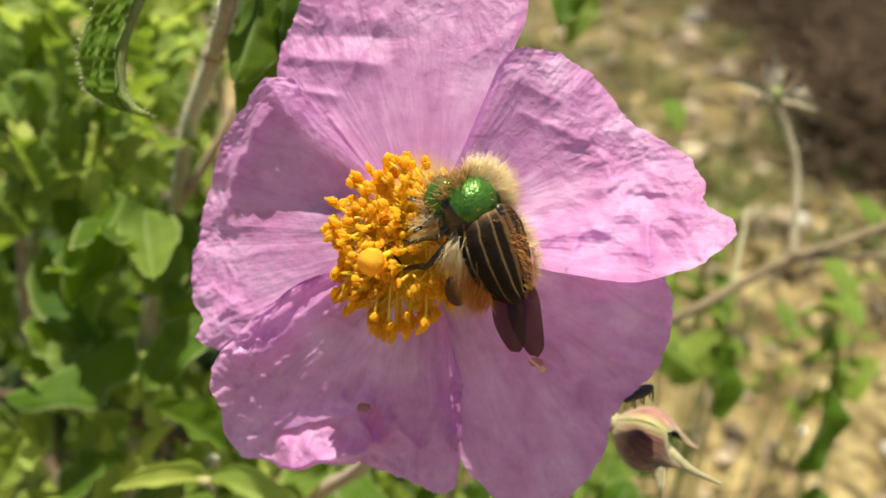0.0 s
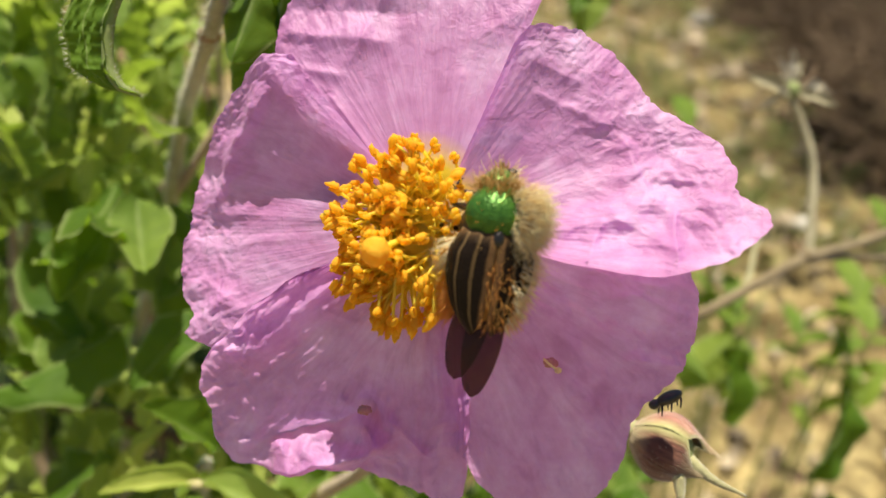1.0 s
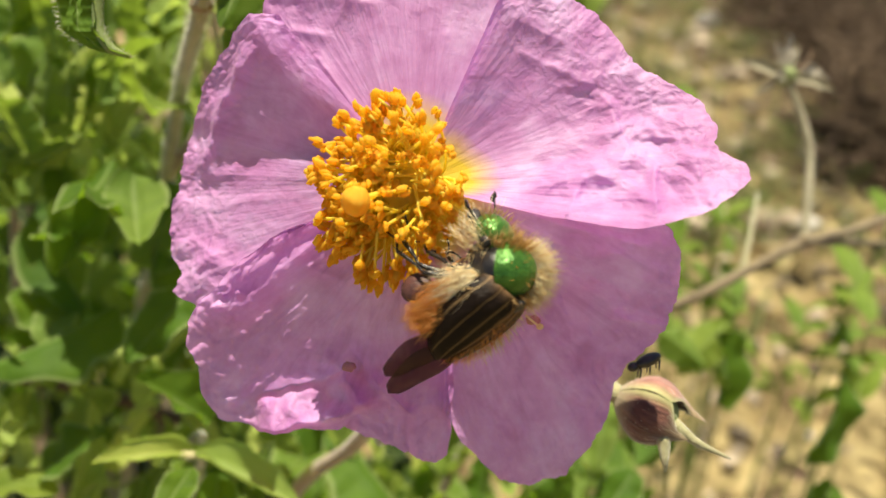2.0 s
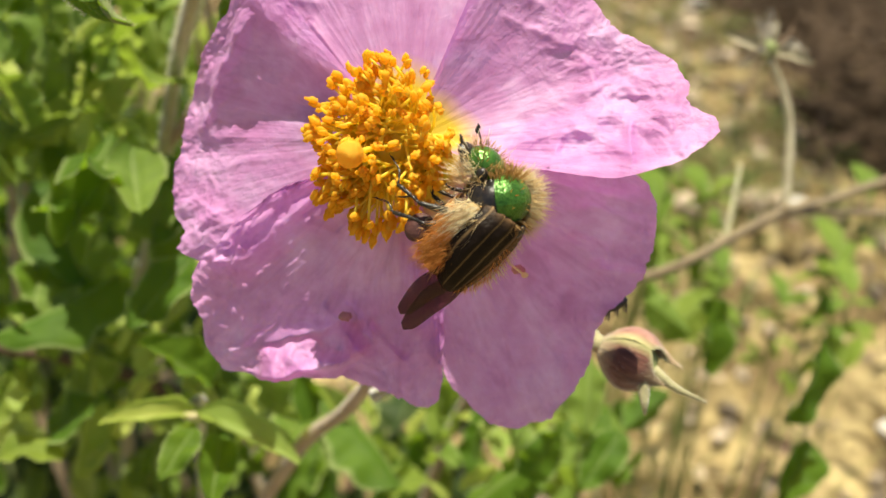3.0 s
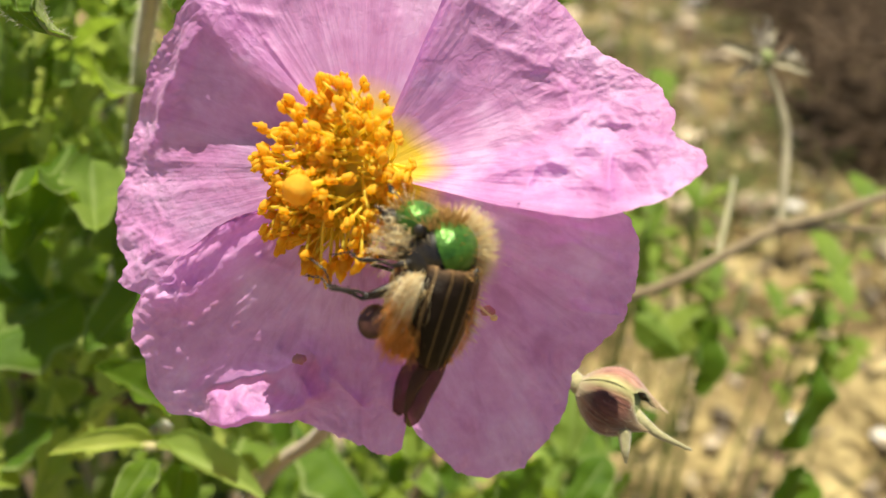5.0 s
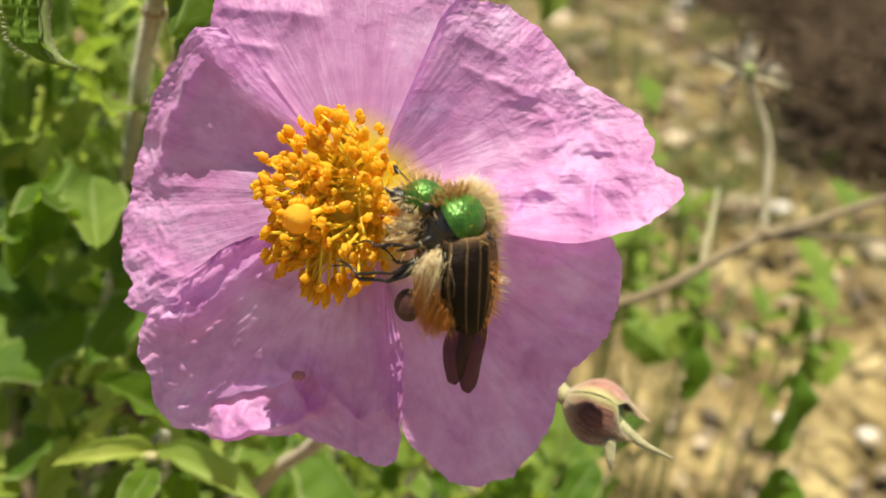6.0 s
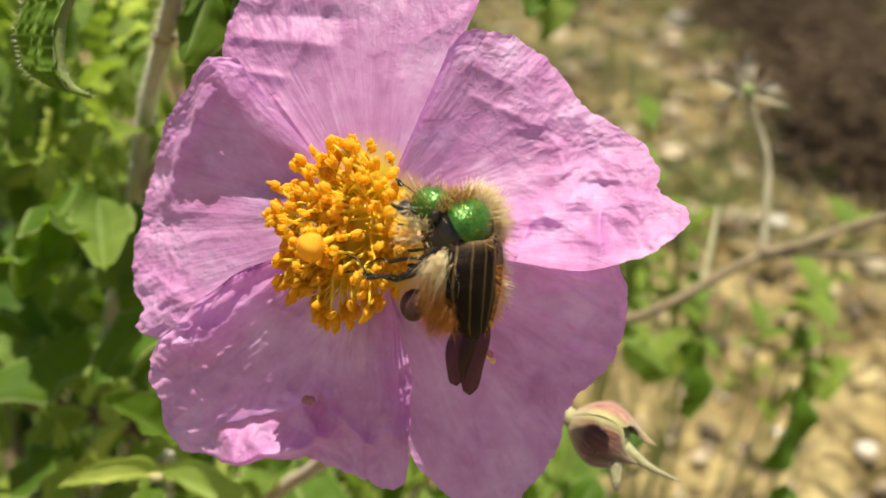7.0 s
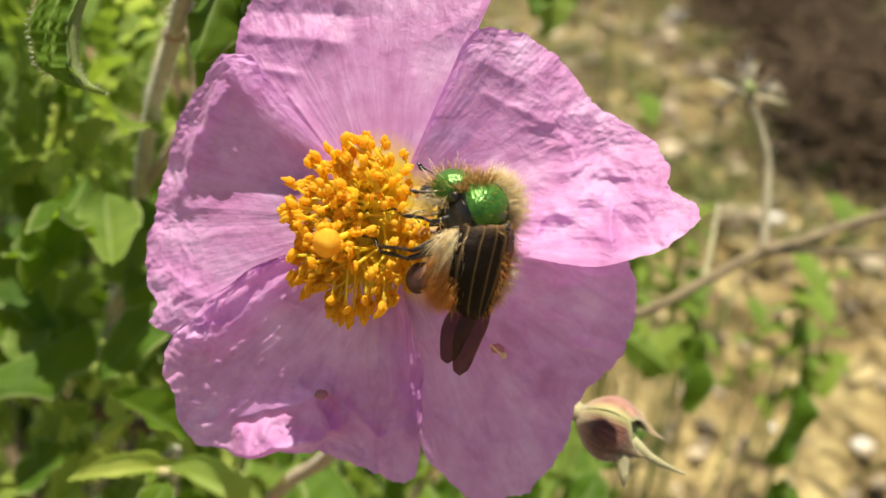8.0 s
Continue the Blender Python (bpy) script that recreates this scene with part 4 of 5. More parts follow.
    # stems rising between them
    for _ in range(9):
        d = rnd.uniform(18, 28)
        u = rnd.uniform(-0.62, -0.26)
        stem(((u * d, d, 0.4 * d), ((u + 0.04) * d, d + 0.6, 0.1 * d), ((u + 0.03) * d, d + 2, -0.25 * d), ((u + 0.1) * d, d + 4, -0.6 * d)), (0.08, 0.1, 0.13, 0.17), 12, rnd.choice([STEM, TWIG, STEM_DRY]))

    # leaf that hangs in from above, its margin rolled in and downy
    bm = bmesh.new()
    line = spline(((-2.85, 8.0, 3.7), (-3.12, 8.05, 2.75), (-3.36, 8.1, 2.2), (-3.4, 8.12, 1.75), (-3.28, 8.1, 1.5), (-3.05, 8.05, 1.38)), 40)

    def hang(s, v):
        p = line[min(39, int(v * 39))]
        w = 0.50 * math.sin(math.pi * min(1, v * 0.80 + 0.18)) ** 0.6 if v < 0.8 else 0.50 * max(0.0, (1 - v) / 0.2) ** 0.8 * math.sin(math.pi * 0.82) ** 0.6
        a = s
        roll = 0.09 * math.exp(-a * 7)
        return Vector((p.x - a * w * 0.98 - 0.02 * math.sin(v * 30), p.y - roll + 0.10 * a * a + 0.015 * noise.noise(Vector((a * 9, v * 22, 0))), p.z + 0.12 * a * w))
    grid(bm, hang, 22, 60)
    hl = part("leaf", bm, LEAF, sh, "hanging green leaf with a curled downy edge")
    bm = bmesh.new()
    tube(bm, line, [0.042 + 0.018 * math.sin(k * 0.08) if k < 32 else 0.04 * (40 - k) / 8 + 0.012 for k in range(40)], 10)
    part("rolled_margin", bm, LEAF_PALE, hl, "grey-green downy rolled margin")
    bm = bmesh.new()
    left = [hang(1.0, k / 60) for k in range(6, 50)]
    fringe(bm, left, [Vector((-1, -0.2, -0.2))] * len(left), 160, 0.06, rnd)
    fringe(bm, [Vector(p) for p in line], [Vector((0.8, -0.5, 0.1))] * 40, 420, 0.08, rnd)
    part("down", bm, DOWN, hl)

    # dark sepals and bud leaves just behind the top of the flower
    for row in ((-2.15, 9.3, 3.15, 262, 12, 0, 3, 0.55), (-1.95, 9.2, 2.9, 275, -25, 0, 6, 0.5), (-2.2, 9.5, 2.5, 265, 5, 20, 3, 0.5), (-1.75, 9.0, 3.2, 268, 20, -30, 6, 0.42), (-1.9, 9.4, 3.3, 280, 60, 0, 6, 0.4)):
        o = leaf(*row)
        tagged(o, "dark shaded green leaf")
    # leaves high behind the flower
    for row in ((4.5, 24, 8.5, 240, 10, -35, 1, 1.2), (3.2, 24, 8.6, 240, 10, 30, 4, 1.0)):
        leaf(*row)
    # leaves low on the other side
    for row in ((3.6, 16, -4.3, 225, 20, 20, 3, 0.75), (3.0, 15, -3.0, 235, 10, 10, 1, 0.8), (7.3, 16, -4.6, 120, 20, 30, 5, 0.75), (6.7, 18.5, -2.0, 230, 40, -30, 1, 0.9), (5.2, 17, -4.2, 260, 60, 5, 3, 0.6),
                (4.9, 18, -2.2, 240, -50, 25, 1, 0.7)):
        leaf(*row)
    return sh


def sepal_sheet(bm, length, radius, a0, a1, tip):
    """One sepal of a bud, wrapped round its axis (y), drawn out into a point."""
    def place(s, v):
        a = radians(a0 + (a1 - a0) * s)
        prof = math.sin(math.pi * min(1, 0.06 + 0.86 * v)) ** 0.7
        r = radius * prof * (1 + 0.05 * noise.noise(Vector((a * 2, v * 3, a0))))
        mid = (s - 0.5) * 2
        pull = max(0.0, v - 0.75) / 0.25
        aa = radians((a0 + a1) / 2) + (a - radians((a0 + a1) / 2)) * (1 - 0.9 * pull)
        return Vector((r * math.cos(aa), v * length + tip * pull * pull * (1 - abs(mid)), r * math.sin(aa)))
    grid(bm, place, 14, 22)


def build_bud():
    bud = holder("flower_bud", at(2.36, 8.9, -2.2, 30, 0, -20) , "closed reddish brown rock rose bud with pointed sepals", "flower bud")
    bm = bmesh.new()
    ball(bm, (0, 0.0, 0), (0.28, 0.30, 0.28), 18, 14)
    part("core", bm, LEAF_DARK, bud)
    bud.matrix_world = RIG @ Matrix.Translation(Vector((2.35, 8.9, -2.2)) * CM) @ Vector((0.85, -0.30, -0.35)).to_track_quat("Y", "Z").to_matrix().to_4x4()
    for a, r, tip, skin in ((-30, 0.37, 0.2, BUD_DARK), (118, 0.385, 0.22, BUD), (222, 0.37, 0.2, BUD)):
        bm = bmesh.new()
        bmesh_shift = Vector((0, -0.38, 0))
        sepal_sheet(bm, 0.74, r, a - 75, a + 75, tip)
        bmesh.ops.translate(bm, verts=bm.verts, vec=bmesh_shift)
        part("sepal", bm, skin, bud, "dark brown sepal" if skin is BUD_DARK else "pinkish tan sepal with a green rim")
    rnd = random.Random(5)
    bm = bmesh.new()
    for _ in range(260):
        d = Vector((rnd.gauss(0, 1), rnd.gauss(0, 1), rnd.gauss(0, 1))).normalized()
        strand(bm, Vector((d.x * 0.37, d.y * 0.37, d.z * 0.37)), d + Vector((0, 0.3, 0)), 0.05, 0.0014, Vector((0, 0.3, 0)))
    part("down", bm, DOWN, bud)
    for p in (((0.10, 0.26, 0.0), (0.10, 0.56, -0.08), (0.04, 0.92, -0.10)), ((0.18, 0.22, -0.16), (0.24, 0.32, -0.36), (0.22, 0.37, -0.48))):
        bm = curve_of(p, (0.08, 0.045, 0.01), 10, 8)
        part("sepal_tip", bm, STEM, bud)
    bm = curve_of(((0, -0.35, 0), (-0.1, -0.8, 0.1), (-0.3, -1.6, -0.3), (-0.6, -3.0, -2.0)), (0.11, 0.08, 0.08, 0.1), 20, 8, 0.1)
    part("stalk", bm, STEM, bud)
    return bud


def build_branches():
    br = holder("bare_branch", RIG, "thin bare tan branch forking behind the flower", "branch")
    part("limb", curve_of(((13.5, 19, 1.3), (10.4, 18, 0.55), (8.9, 17.5, 0.1), (7.7, 17, -0.17), (6.4, 16.6, -0.75), (5.0, 16.2, -1.4), (3.0, 16.5, -2.2), (0.5, 18, -5), (-2, 22, -14)), (0.10, 0.105, 0.10, 0.12, 0.11, 0.11, 0.12, 0.13, 0.2), 60, 10, 0.2, 3), BRANCH, br)
    part("twig", curve_of(((7.7, 17, -0.17), (7.82, 17.1, 0.9), (7.88, 17.2, 1.8), (7.68, 17.2, 2.65), (7.42, 17.2, 3.25)), (0.09, 0.085, 0.09, 0.085, 0.09), 24, 8, 0.15, 5), PALE_TWIG, br)
    part("twig", curve_of(((7.9, 17.05, -0.2), (9.0, 17.6, -0.15), (11, 18.3, -0.2), (13.5, 19, -0.35)), (0.08, 0.075, 0.07, 0.06), 20, 8, 0.15, 7), BRANCH, br)
    part("twig", curve_of(((6.2, 16.5, -0.85), (6.6, 17, 0.2), (6.9, 17.5, 0.9)), (0.06, 0.05, 0.03), 14, 8, 0.15, 8), STEM, br)
    bm = bmesh.new()
    ball(bm, (7.7, 17, -0.15), (0.2, 0.17, 0.17), 12, 9, None, lambda d: 1 + 0.2 * noise.noise(d * 2.5))
    part("node", bm, BRANCH, br)

    dry = holder("seed_head", at(7.40, 17.2, 3.38), "withered grey rock rose calyx with open dry sepals", "seed head")
    bm = bmesh.new()
    ball(bm, (0, 0, 0.05), (0.2, 0.2, 0.19), 14, 10, None, lambda d: 1 + 0.15 * noise.noise(d * 2))
    part("capsule", bm, LEAF_DARK, dry)
    rnd = random.Random(8)
    for k in range(11):
        bm = leaf_shape(rnd.uniform(0.75, 1.2), 0.18 + 0.10 * (k % 3), 35, rnd.uniform(-50, 50), 0.1, k, 6, 10)
        o = part("dry_sepal", bm, (CALYX, CALYX, PALE_TWIG, TWIG)[k % 4], dry)
        o.matrix_basis = pose(0, 0, 0.05 * CM, 0, -115 + 23 * k, 0) @ pose(0, 0, 0, 90 + rnd.uniform(-35, 35), 0, rnd.uniform(-15, 15))

    rnd = random.Random(9)
    herbs = ((6.6, 22, 2.0, 12), (8.2, 24, 0.6, 14), (11.4, 22, -1.2, 12), (12.4, 23, -2.4, 10), (8.9, 24, -1.8, 12), (13.5, 30, -3.2, 10), (7.0, 23, 3.6, 6), (6.0, 21, 0.2, 10), (13.5, 24, 0.6, 6))
    for i, (x, y, z, n) in enumerate(herbs):
        top = rig(x, y, z)
        hb = holder("wild_herb", Matrix.Translation((top.x, top.y, 0)), "small wild herb with fresh green leaves", "herb", "wild herbs")
        H = top.z / CM
        lean = rnd.uniform(-2, 2)
        part("stem", curve_of(((0, 0, 0), (lean * 0.6, 0.5, H * 0.5), (0, 0, H)), (0.09, 0.07, 0.05), 14, 7), HERB, hb)
        proto = part("leaf", leaf_shape(1.7, 0.75, 20, 40, 0.1, i, 6, 9), HERB, hb)
        proto.matrix_basis = pose(0, 0, H * CM, 30, 0, 0)
        for k in range(n):
            share("leaf", proto, hb, pose(rnd.gauss(0, 0.3) * CM, rnd.gauss(0, 0.3) * CM, (H - rnd.uniform(0, 3.2)) * CM, rnd.uniform(-20, 60), 0, rnd.uniform(0, 360)) @ Matrix.Scale(rnd.uniform(0.4, 0.85), 4))
    for i in range(10):
        u, v, d = rnd.uniform(0.2, 0.62), rnd.uniform(-0.3, 0.32), rnd.uniform(20, 34)
        top = rig(u * d, d, v * d)
        g = holder("grass_tuft", Matrix.Translation((top.x, top.y, 0)), "slender yellow-green grass tuft", "grass", "grass tufts")
        H = top.z / CM
        for k in range(3):
            a = rnd.uniform(0, 6.28)
            part("blade", curve_of(((0, 0, 0), (math.cos(a) * 1.0, math.sin(a) * 1.0, H * 0.55), (math.cos(a) * 3.2, math.sin(a) * 3.2, H * rnd.uniform(0.8, 1.0))), (0.06, 0.05, 0.012), 10, 4), rnd.choice([GRASS, HERB, GRASS]), g)


# ---- the beetle; its own frame: y towards the head, z its back ----
BEETLE_ROWS = [
    # t, place (cm), heading, pitch, roll, thorax bend, head bend, nod
    (0.0, 0.43, 6.45, 0.33, -23, 6, 42, 28, 50, 48),
    (0.5, 0.40, 6.45, 0.24, -5, 6, 20, 16, 50, 75),
    (1.0, 0.34, 6.45, 0.03, 8, 6, 6, 4, 42, 88),
    (1.2, 0.40, 6.45, -0.05, 11, 6, 5, 6, 40, 84),
    (2.3, 0.70, 6.55, -1.00, 51, 8, 66, 56, 13, 8),
    (2.5, 0.68, 6.55, -0.79, 45, 8, 66, 53, 13, 6),
    (3.0, 0.80, 6.55, -0.70, 39, 8, 64, 48, 28, 6),
    (3.5, 0.85, 6.55, -0.66, 30, 8, 64, 36, 46, 6),
    (4.0, 0.96, 6.55, -0.36, 13, 8, 64, 30, 55, 6),
    (4.5, 0.76, 6.50, -0.62, 17, 8, 68, 32, 48, 6),
    (4.7, 0.72, 6.50, -0.84, 16, 8, 68, 32, 48, 6),
    (5.8, 0.69, 6.50, -0.11, -3, 8, 62, 30, 42, 6),
    (6.0, 0.87, 6.50, -0.23, -4, 8, 62, 30, 38, 6),
    (6.5, 0.82, 6.50, -0.16, -2, 8, 62, 32, 46, 6),
    (7.0, 0.84, 6.50, -0.03, -2, 8, 60, 33, 46, 8),
    (7.5, 0.85, 6.50, -0.02, 2, 8, 58, 34, 46, 14),
    (8.0, 0.83, 6.50, 0.05, 7, 8, 56, 33, 50, 20),
]
NECK = Vector((0.0, 0.37, -0.06))


def beetle_pose(row):
    t, x, y, z, head, pitch, roll = row[:7]
    return RIG @ Matrix.Translation(Vector((x, y, z)) * CM) @ pose(0, 0, 0, 0, head, 0) @ pose(0, 0, 0, 90 + pitch, 0, 0) @ pose(0, 0, 0, 0, roll, 0)


def bend(row, degrees):
    """The body bends to the side on which the stamens are."""
    r = radians(row[6])
    return Matrix.Rotation(radians(degrees), 4, Vector((-math.sin(r), 0, math.cos(r))))


def thorax_pose(row):
    return Matrix.Translation((0, 0, -0.10 * CM)) @ bend(row, row[7])


def head_pose(row):
    return thorax_pose(row) @ Matrix.Translation(NECK * CM) @ bend(row, row[8]) @ pose(0, 0, 0, -row[9], 0, 0)


def fur(points, n, length, r, lay, rnd, droop=0.25):
    """Hairs from points(): a place and the way out of the surface; lay: where they are combed to."""
    bm = bmesh.new()
    for _ in range(n):
        p, w = points()
        w = (w + lay * rnd.uniform(0.2, 1.0) + Vector((rnd.gauss(0, 0.28), rnd.gauss(0, 0.28), rnd.gauss(0, 0.28)))).normalized()
        strand(bm, p, w, length * rnd.uniform(0.55, 1.25), r, lay * droop + Vector((rnd.gauss(0, 0.2), rnd.gauss(0, 0.2), rnd.gauss(0, 0.2))))
    return bm


def on_ball(rnd, c, r, keep):
    c, r = Vector(c), Vector(r)
    def pick():
        while True:
            d = Vector((rnd.gauss(0, 1), rnd.gauss(0, 1), rnd.gauss(0, 1))).normalized()
            if keep(d):
                return c + Vector((d.x * r.x, d.y * r.y, d.z * r.z)), Vector((d.x / r.x, d.y / r.y, d.z / r.z)).normalized()
    return pick


def leg(parent, name, pts, radii):
    """Thigh, shin and foot of one leg, with the short spines of the shin and two claws."""
    bm = bmesh.new()
    a, b, c, d = [Vector(p) for p in pts]
    tube(bm, spline((a, (a + b) / 2 + Vector((0, 0, 0.02)), b), 8), [radii[0] * k for k in (0.6, 0.9, 1.05, 1.1, 1.0, 0.85, 0.7, 0.6)], 8)
    shin = spline((b, (b + c) / 2 + Vector((0.01, 0.0, 0.03)), c), 8)
    tube(bm, shin, [radii[1] * k for k in (0.7, 0.8, 0.85, 0.9, 1.0, 1.1, 1.2, 1.0)], 7)
    foot = spline((c, (c + d) / 2 + Vector((0.0, 0.03, 0.02)), d), 11)
    tube(bm, foot, [radii[2] * (1.25 if k % 2 else 0.7) for k in range(11)], 6)
    way = (d - c).normalized()
    for s in (-1, 1):
        strand(bm, d, way + Vector((0.5 * s, 0, -0.4)), 0.07, 0.008, Vector((0, 0, -0.6)))
    for k in range(1, 8):
        strand(bm, shin[k], (c - b).normalized() + Vector((0.7 * (-1) ** k, 0.5, 0.3)), 0.07, 0.006, Vector((0, 0, 0)))
    return part(name, bm, BLACK, parent)


def build_beetle():
    rnd = random.Random(33)
    bt = holder("bee_beetle", beetle_pose(BEETLE_ROWS[0]), "furry scarab beetle with green metallic thorax and striped dark wing cases", "beetle")

    bm = bmesh.new()
    ball(bm, (0, -0.36, -0.31), (0.29, 0.45, 0.31), 26, 18, None, lambda d: 1 + 0.03 * math.sin(d.y * 26) * (d.z < 0.3))
    part("abdomen", bm, ABDOMEN, bt, "orange-brown hairy abdomen")
    bm = bmesh.new()
    ball(bm, (0, 0.02, -0.30), (0.27, 0.25, 0.30), 22, 16)
    part("chest", bm, BLACK, bt)

    for sgn in (-1, 1):
        def shell(s, v):
            wide = 0.315 * min(1.0, 0.72 + 1.2 * v) * (1 - 0.42 * max(0.0, v - 0.45) ** 1.3 / 0.36)
            end = 0.80 - 0.10 * (1 - math.sin(math.pi * min(1, 0.12 + 0.8 * s)))
            ang = s * 1.72
            gap = 0.008 + 0.03 * v ** 3
            x = gap + wide * math.sin(ang) ** 0.95
            z = 0.06 - 0.20 * (1 - math.cos(ang)) - 0.10 * v * v - 0.03 * math.exp(-v * 14) + 0.008 * math.sin(s * 22)
            z -= 0.06 * max(0, s - 0.8) * 5 * 0.6
            y = -end * v
            if v > 0.74:
                x = gap + (x - gap) * math.sqrt(max(0.0, 1 - ((v - 0.74) / 0.26) ** 2 * 0.86))
            return Vector((sgn * x, y, z))
        bm = bmesh.new()
        grid(bm, shell, 26, 34)
        o = part("wing_case", bm, ELYTRA, bt, "dark brown wing case with tan stripes")
        mod = o.modifiers.new("thickness", "SOLIDIFY")
        mod.thickness = 0.0002
        mod.offset = -1 if sgn > 0 else 1

        def wing(s, v):
            w = 0.155 * (0.85 + 0.3 * v) * math.sqrt(max(0.0, 1 - v ** 3.2)) + 0.003
            c = (s - 0.5) * 2 * w
            x = (0.05 - 0.03 * v if sgn > 0 else -0.05 - 0.08 * v) + c * math.cos(radians(42) * v)
            y = -0.45 - (0.90 if sgn > 0 else 0.78) * v
            return Vector((x, y, -0.06 - 0.12 * v - 0.15 * (s - 0.5) ** 2 - (0.0 if sgn > 0 else 0.05) + c * math.sin(radians(42) * v) + 0.02 * math.sin(v * 9 + s * 4)))
        bm = bmesh.new()
        grid(bm, wing, 12, 22)
        o = part("hind_wing", bm, WING, bt, "dusky brown folded hind wing")
        mod = o.modifiers.new("thickness", "SOLIDIFY")
        mod.thickness = 0.00008

    bm = bmesh.new()
    ball(bm, (0, 0, 0), (0.05, 0.07, 0.03), 10, 8)
    bmesh.ops.translate(bm, verts=bm.verts, vec=(0, -0.03, 0.06))
    part("scutellum", bm, BLACK, bt)

    # thorax, hinged to the body
    th = part("thorax", (lambda b: (ball(b, (0, 0.15, -0.08), (0.25, 0.22, 0.22), 22, 16), b)[1])(bmesh.new()), BLACK, bt, "black hairy thorax")
    bm = bmesh.new()
    def dome(s, v):
        a = (s - 0.5) * 2.5
        e = (v - 0.5) * 2.3
        k = 1 - 0.12 * max(0, v - 0.6)
        return Vector((0.27 * math.sin(a) * math.cos(e) * k, 0.15 + 0.235 * math.sin(e), -0.05 + 0.25 * math.cos(a) * math.cos(e) * k + 0.004))
    grid(bm, dome, 26, 22)
    part("neck_shield", bm, GREEN, th, "metallic green shield of the thorax")
    keep_ring = lambda d: -0.1 < d.z < 0.75 and -0.45 < d.y < 0.5 and d.x > 0.75
    part("fur", fur(on_ball(rnd, (0, 0.13, -0.06), (0.27, 0.24, 0.24), keep_ring), 520, 0.19, 0.005, Vector((0, -0.35, 0.1)), rnd), HAIR_CREAM, th, "long cream fur")

    fringe_side = lambda d: d.x > 0.74 and d.z > -0.2 and d.y > -0.8
    part("fringe", fur(on_ball(rnd, (0, 0.12, -0.06), (0.275, 0.25, 0.24), fringe_side), 1000, 0.23, 0.0029, Vector((0.2, -0.2, 0.1)), rnd), HAIR_CREAM, th, "dense cream fringe")
    keep_top = lambda d: d.z > 0.45
    part("short_fur", fur(on_ball(rnd, (0, 0.15, -0.05), (0.275, 0.235, 0.245), keep_top), 14, 0.075, 0.0028, Vector((0, -0.2, 0.2)), rnd), HAIR_GOLD, th, "short golden bristles")
    keep_rim = lambda d: d.x > 0.3 and 0.0 < d.z < 0.93 and d.y < 0.75
    part("mane", fur(on_ball(rnd, (0, 0.13, -0.05), (0.275, 0.25, 0.245), keep_rim), 1000, 0.19, 0.0027, Vector((0.35, -0.25, 0.1)), rnd), HAIR_CREAM, th, "long cream mane behind the shield")
    keep_collar = lambda d: d.z > -0.2 and d.x > -0.6 and (d.y > 0.62 or d.y < -0.75 or d.x > 0.6)
    part("collar", fur(on_ball(rnd, (0, 0.15, -0.05), (0.275, 0.24, 0.245), keep_collar), 560, 0.13, 0.0045, Vector((0, 0.1, 0.25)), rnd), HAIR_BROWN, th, "brownish fur round the shield")
    part("back_down", fur(on_ball(rnd, (0, -0.38, -0.14), (0.335, 0.42, 0.215), lambda d: d.z > 0.35 and -0.15 < d.x < 0.75), 260, 0.06, 0.0022, Vector((0, -1.4, 0.0)), rnd), HAIR_GOLD, bt, "short golden down on the wing cases")

    # head, hinged to the thorax
    bm = bmesh.new()
    ball(bm, (0, 0.13, 0.0), (0.165, 0.20, 0.13), 20, 14, None, lambda d: 1 - 0.12 * max(0, d.y))
    hd = part("head", bm, GREEN, bt, "metallic green head")
    bm = bmesh.new()
    ball(bm, (0, 0.31, -0.05), (0.11, 0.10, 0.06), 14, 10)
    ball(bm, (0, 0.20, -0.10), (0.10, 0.14, 0.07), 12, 8)
    part("mouthparts", bm, BLACK, hd, "black mouthparts")
    for sgn in (-1, 1):
        bm = bmesh.new()
        ball(bm, (sgn * 0.155, 0.08, -0.005), (0.045, 0.055, 0.055), 12, 9)
        part("eye", bm, BLACK, hd, "glossy black eye")
        bm = bmesh.new()
        tube(bm, spline(((sgn * 0.12, 0.27, 0.02), (sgn * 0.15, 0.33, 0.05), (sgn * 0.17, 0.38, 0.07)), 7), [0.010, 0.008, 0.008, 0.009, 0.008, 0.008, 0.011], 6)
        for k in (-1, 0, 1):
            ball(bm, (sgn * (0.175 + 0.012 * k), 0.405 + 0.01 * k, 0.08 + 0.016 * k), (0.022, 0.030, 0.010), 8, 6, Euler((0.4, 0.3 * k, 0)).to_matrix())
        part("antenna", bm, BLACK, hd, "clubbed black antenna")
    keep_head = lambda d: not (d.z > 0.1 and rnd.random() < 0.90)
    part("fur", fur(on_ball(rnd, (0, 0.12, 0.0), (0.165, 0.20, 0.13), keep_head), 210, 0.15, 0.0034, Vector((0, 0.1, 0.1)), rnd), HAIR_CREAM, hd, "cream fur")

    part("crown_fur", fur(on_ball(rnd, (0, 0.12, 0.0), (0.165, 0.20, 0.13), lambda d: 0.3 < d.z < 0.85), 120, 0.085, 0.004, Vector((0, -0.1, 0.1)), rnd), HAIR_BROWN, hd, "short brown fur")

    # fur of the flanks
    def side(sgn, cy, cz, ry, rz):
        def pick():
            a = rnd.uniform(0, 6.283)
            q = math.sqrt(rnd.random())
            y, z = cy + ry * q * math.cos(a), cz + rz * q * math.sin(a)
            return Vector((sgn * (0.20 + 0.06 * (1 - q)), y, z)), Vector((sgn * 0.9, 0.1, 0))
        return pick
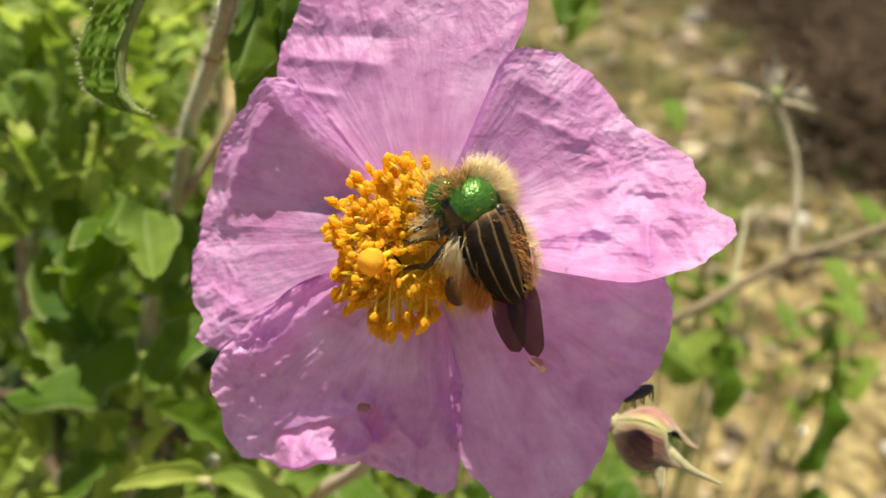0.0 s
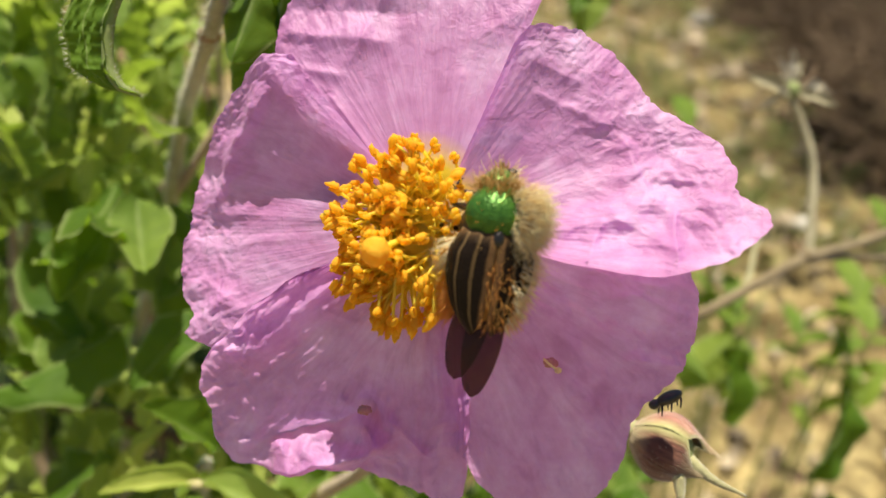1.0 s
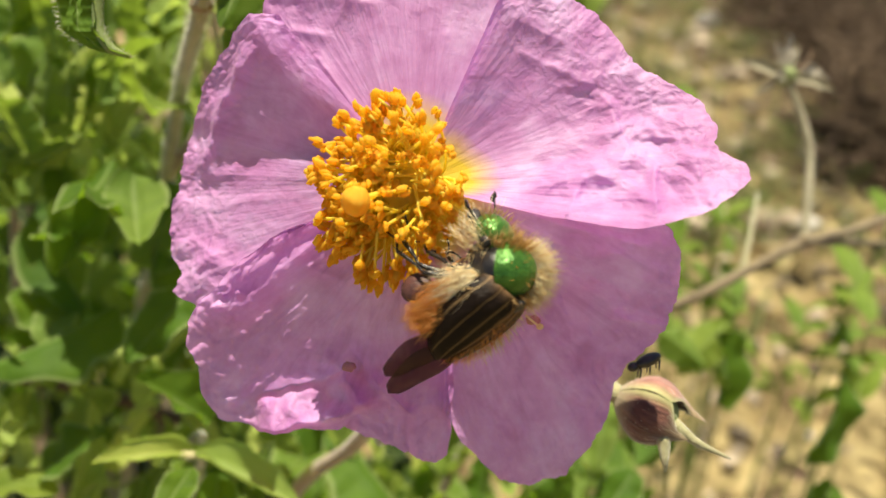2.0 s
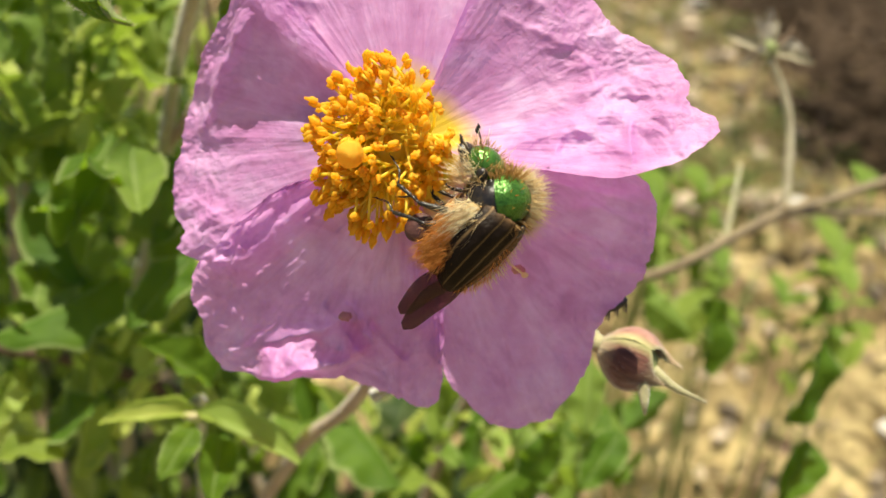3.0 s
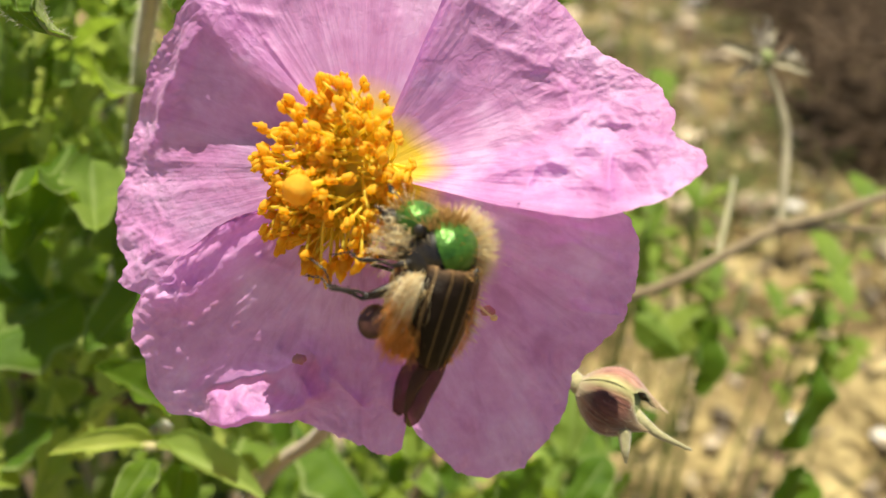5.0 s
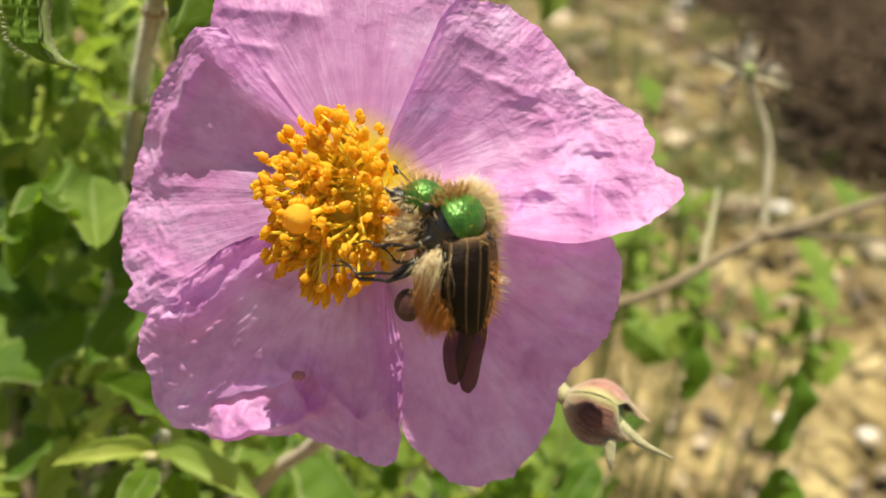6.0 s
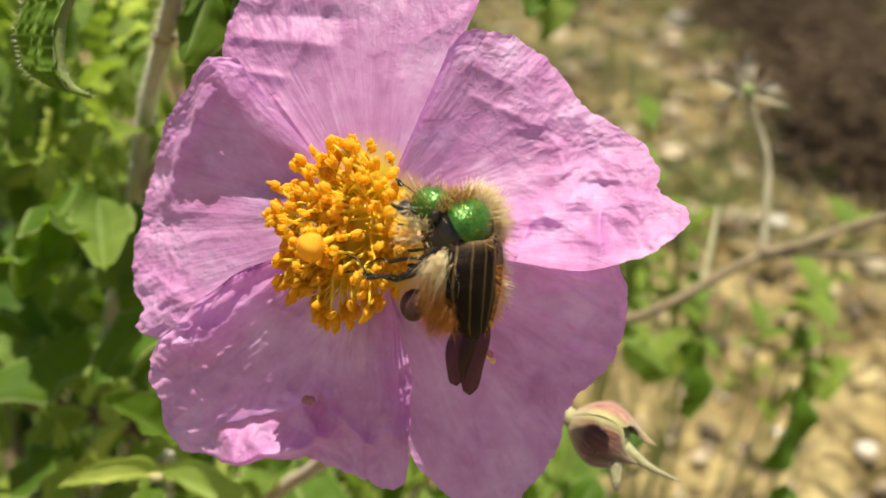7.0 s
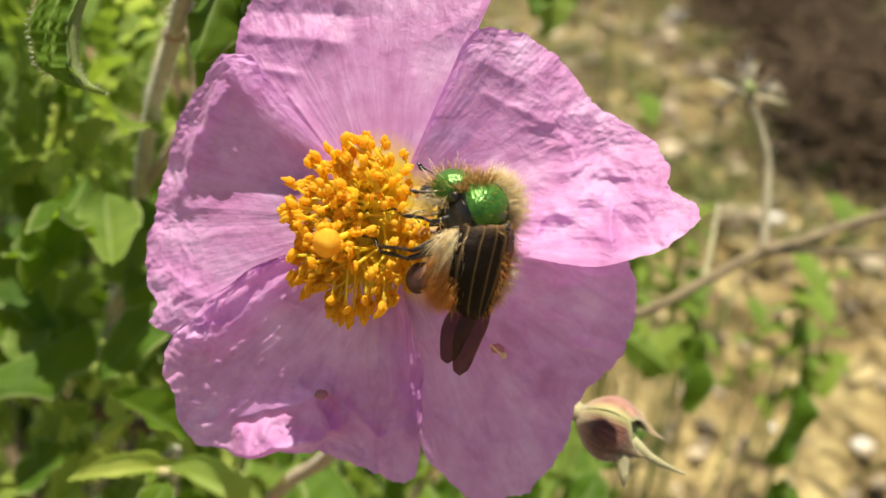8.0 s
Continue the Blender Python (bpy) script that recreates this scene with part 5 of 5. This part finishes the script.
    for sgn in (-1, 1):
        bm = bmesh.new()
        ball(bm, (sgn * 0.14, -0.16, -0.36), (0.11, 0.14, 0.17), 16, 12)
        part("flank", bm, FEMUR, bt, "dark brown flank")
        part("flank_fur", fur(side(sgn, -0.10, -0.27, 0.06, 0.14), 230, 0.30, 0.003, Vector((0, -1.6, -0.3)), rnd, 0.4), HAIR_CREAM, bt, "long pale cream flank fur")
        part("abdomen_fur", fur(side(sgn, -0.46, -0.33, 0.25, 0.17), 1150, 0.16, 0.003, Vector((0, -1.6, -0.1)), rnd), HAIR_GOLD, bt, "golden orange abdomen fur")
        part("chest_fur", fur(side(sgn, 0.08, -0.50, 0.13, 0.10), 90, 0.20, 0.0034, Vector((0, -0.1, -0.9)), rnd), HAIR_CREAM, bt, "pale wispy chest fur")
    part("back_fur", fur(on_ball(rnd, (0, -0.36, -0.16), (0.33, 0.44, 0.24), lambda d: d.z > -0.1 and d.x > 0.5), 300, 0.12, 0.0042, Vector((0.2, -0.5, 0.2)), rnd), HAIR_CREAM, bt, "cream fringe of the wing cases")

    # legs
    legs = []
    for sgn in (-1, 1):
        legs.append(leg(bt, "front_leg", ((sgn * 0.12, 0.18, -0.20), (sgn * 0.30, 0.22, -0.44), (sgn * 0.25, 0.34, -0.74), (sgn * 0.18, 0.42, -0.95)), (0.032, 0.017, 0.009)))
        legs.append(leg(bt, "middle_leg", ((sgn * 0.16, 0.02, -0.46), (sgn * 0.38, 0.0, -0.68), (sgn * 0.36, 0.08, -1.02), (sgn * 0.28, 0.18, -1.22)), (0.032, 0.016, 0.009)))
        legs.append(leg(bt, "hind_leg", ((sgn * 0.16, -0.18, -0.50), (sgn * 0.36, -0.26, -0.72), (sgn * 0.32, -0.22, -1.02), (sgn * 0.28, -0.06, -1.20)), (0.032, 0.017, 0.009)))
        bm = bmesh.new()
        ball(bm, (0, 0, 0), (0.06, 0.14, 0.13), 16, 12)
        o = part("hind_thigh", bm, FEMUR, bt, "broad glossy brown hind thigh")
        o.matrix_basis = pose(sgn * 0.24 * CM, -0.55 * CM, -0.58 * CM, 20, 0, 10 * sgn)
        thigh_fur = fur(on_ball(rnd, (sgn * 0.30, 0.02, -0.52), (0.10, 0.14, 0.14), lambda d: True), 60, 0.11, 0.0032, Vector((0, 0, -0.5)), rnd)
        part("leg_fur", thigh_fur, HAIR_CREAM, bt)
    return bt, th, hd, legs


def build_fly():
    """A tiny black beetle on the underside of the lower petal."""
    an = holder("tiny_beetle", at(2.15, 8.05, -1.5), "tiny black beetle at the edge of a petal", "beetle")
    bm = bmesh.new()
    ball(bm, (0, 0, 0), (0.14, 0.07, 0.065), 16, 10)
    part("body", bm, BLACK, an)
    bm = bmesh.new()
    ball(bm, (-0.16, 0, 0.0), (0.06, 0.05, 0.05), 12, 8)
    part("head", bm, BLACK, an)
    for k, (x, s) in enumerate(((-0.1, -1), (0.0, -1), (0.1, -1), (-0.1, 1), (0.0, 1), (0.1, 1))):
        bm = curve_of(((x, 0.02 * s, -0.04), (x - 0.03, 0.06 * s, -0.08), (x - 0.05, 0.05 * s, -0.12)), (0.012, 0.009, 0.006), 7, 6)
        part("leg", bm, BLACK, an)
    return an


build_ground()
build_flower()
build_shrub()
build_bud()
build_branches()
beetle, thorax, beetle_head, beetle_legs = build_beetle()
tiny = build_fly()


def motions():
    walk(beetle, [(r[0], beetle_pose(r)) for r in BEETLE_ROWS])
    walk(thorax, [(r[0], thorax_pose(r)) for r in BEETLE_ROWS])
    walk(beetle_head, [(r[0], head_pose(r)) for r in BEETLE_ROWS])
    for k, ob in enumerate(beetle_legs):
        follow = (1.0, 0.7, 0.2)[k % 3]
        walk(ob, [(r[0], bend(r, follow * r[7]) @ pose(0, 0, 0, 4 * math.sin(3.4 * r[0] + k), 0, 5 * math.sin(2.2 * r[0] + 2 * k))) for r in BEETLE_ROWS])
    walk(tiny, [(t, at(x, y, z, 0, -25, 0)) for t, x, y, z in ((0.0, 2.09, 8.1, -1.5), (1.2, 2.15, 8.1, -1.52), (2.5, 2.08, 8.15, -1.55), (3.1, 1.95, 8.15, -1.48), (3.5, 1.75, 8.2, -1.4), (8.0, 1.6, 8.3, -1.2))])


motions()
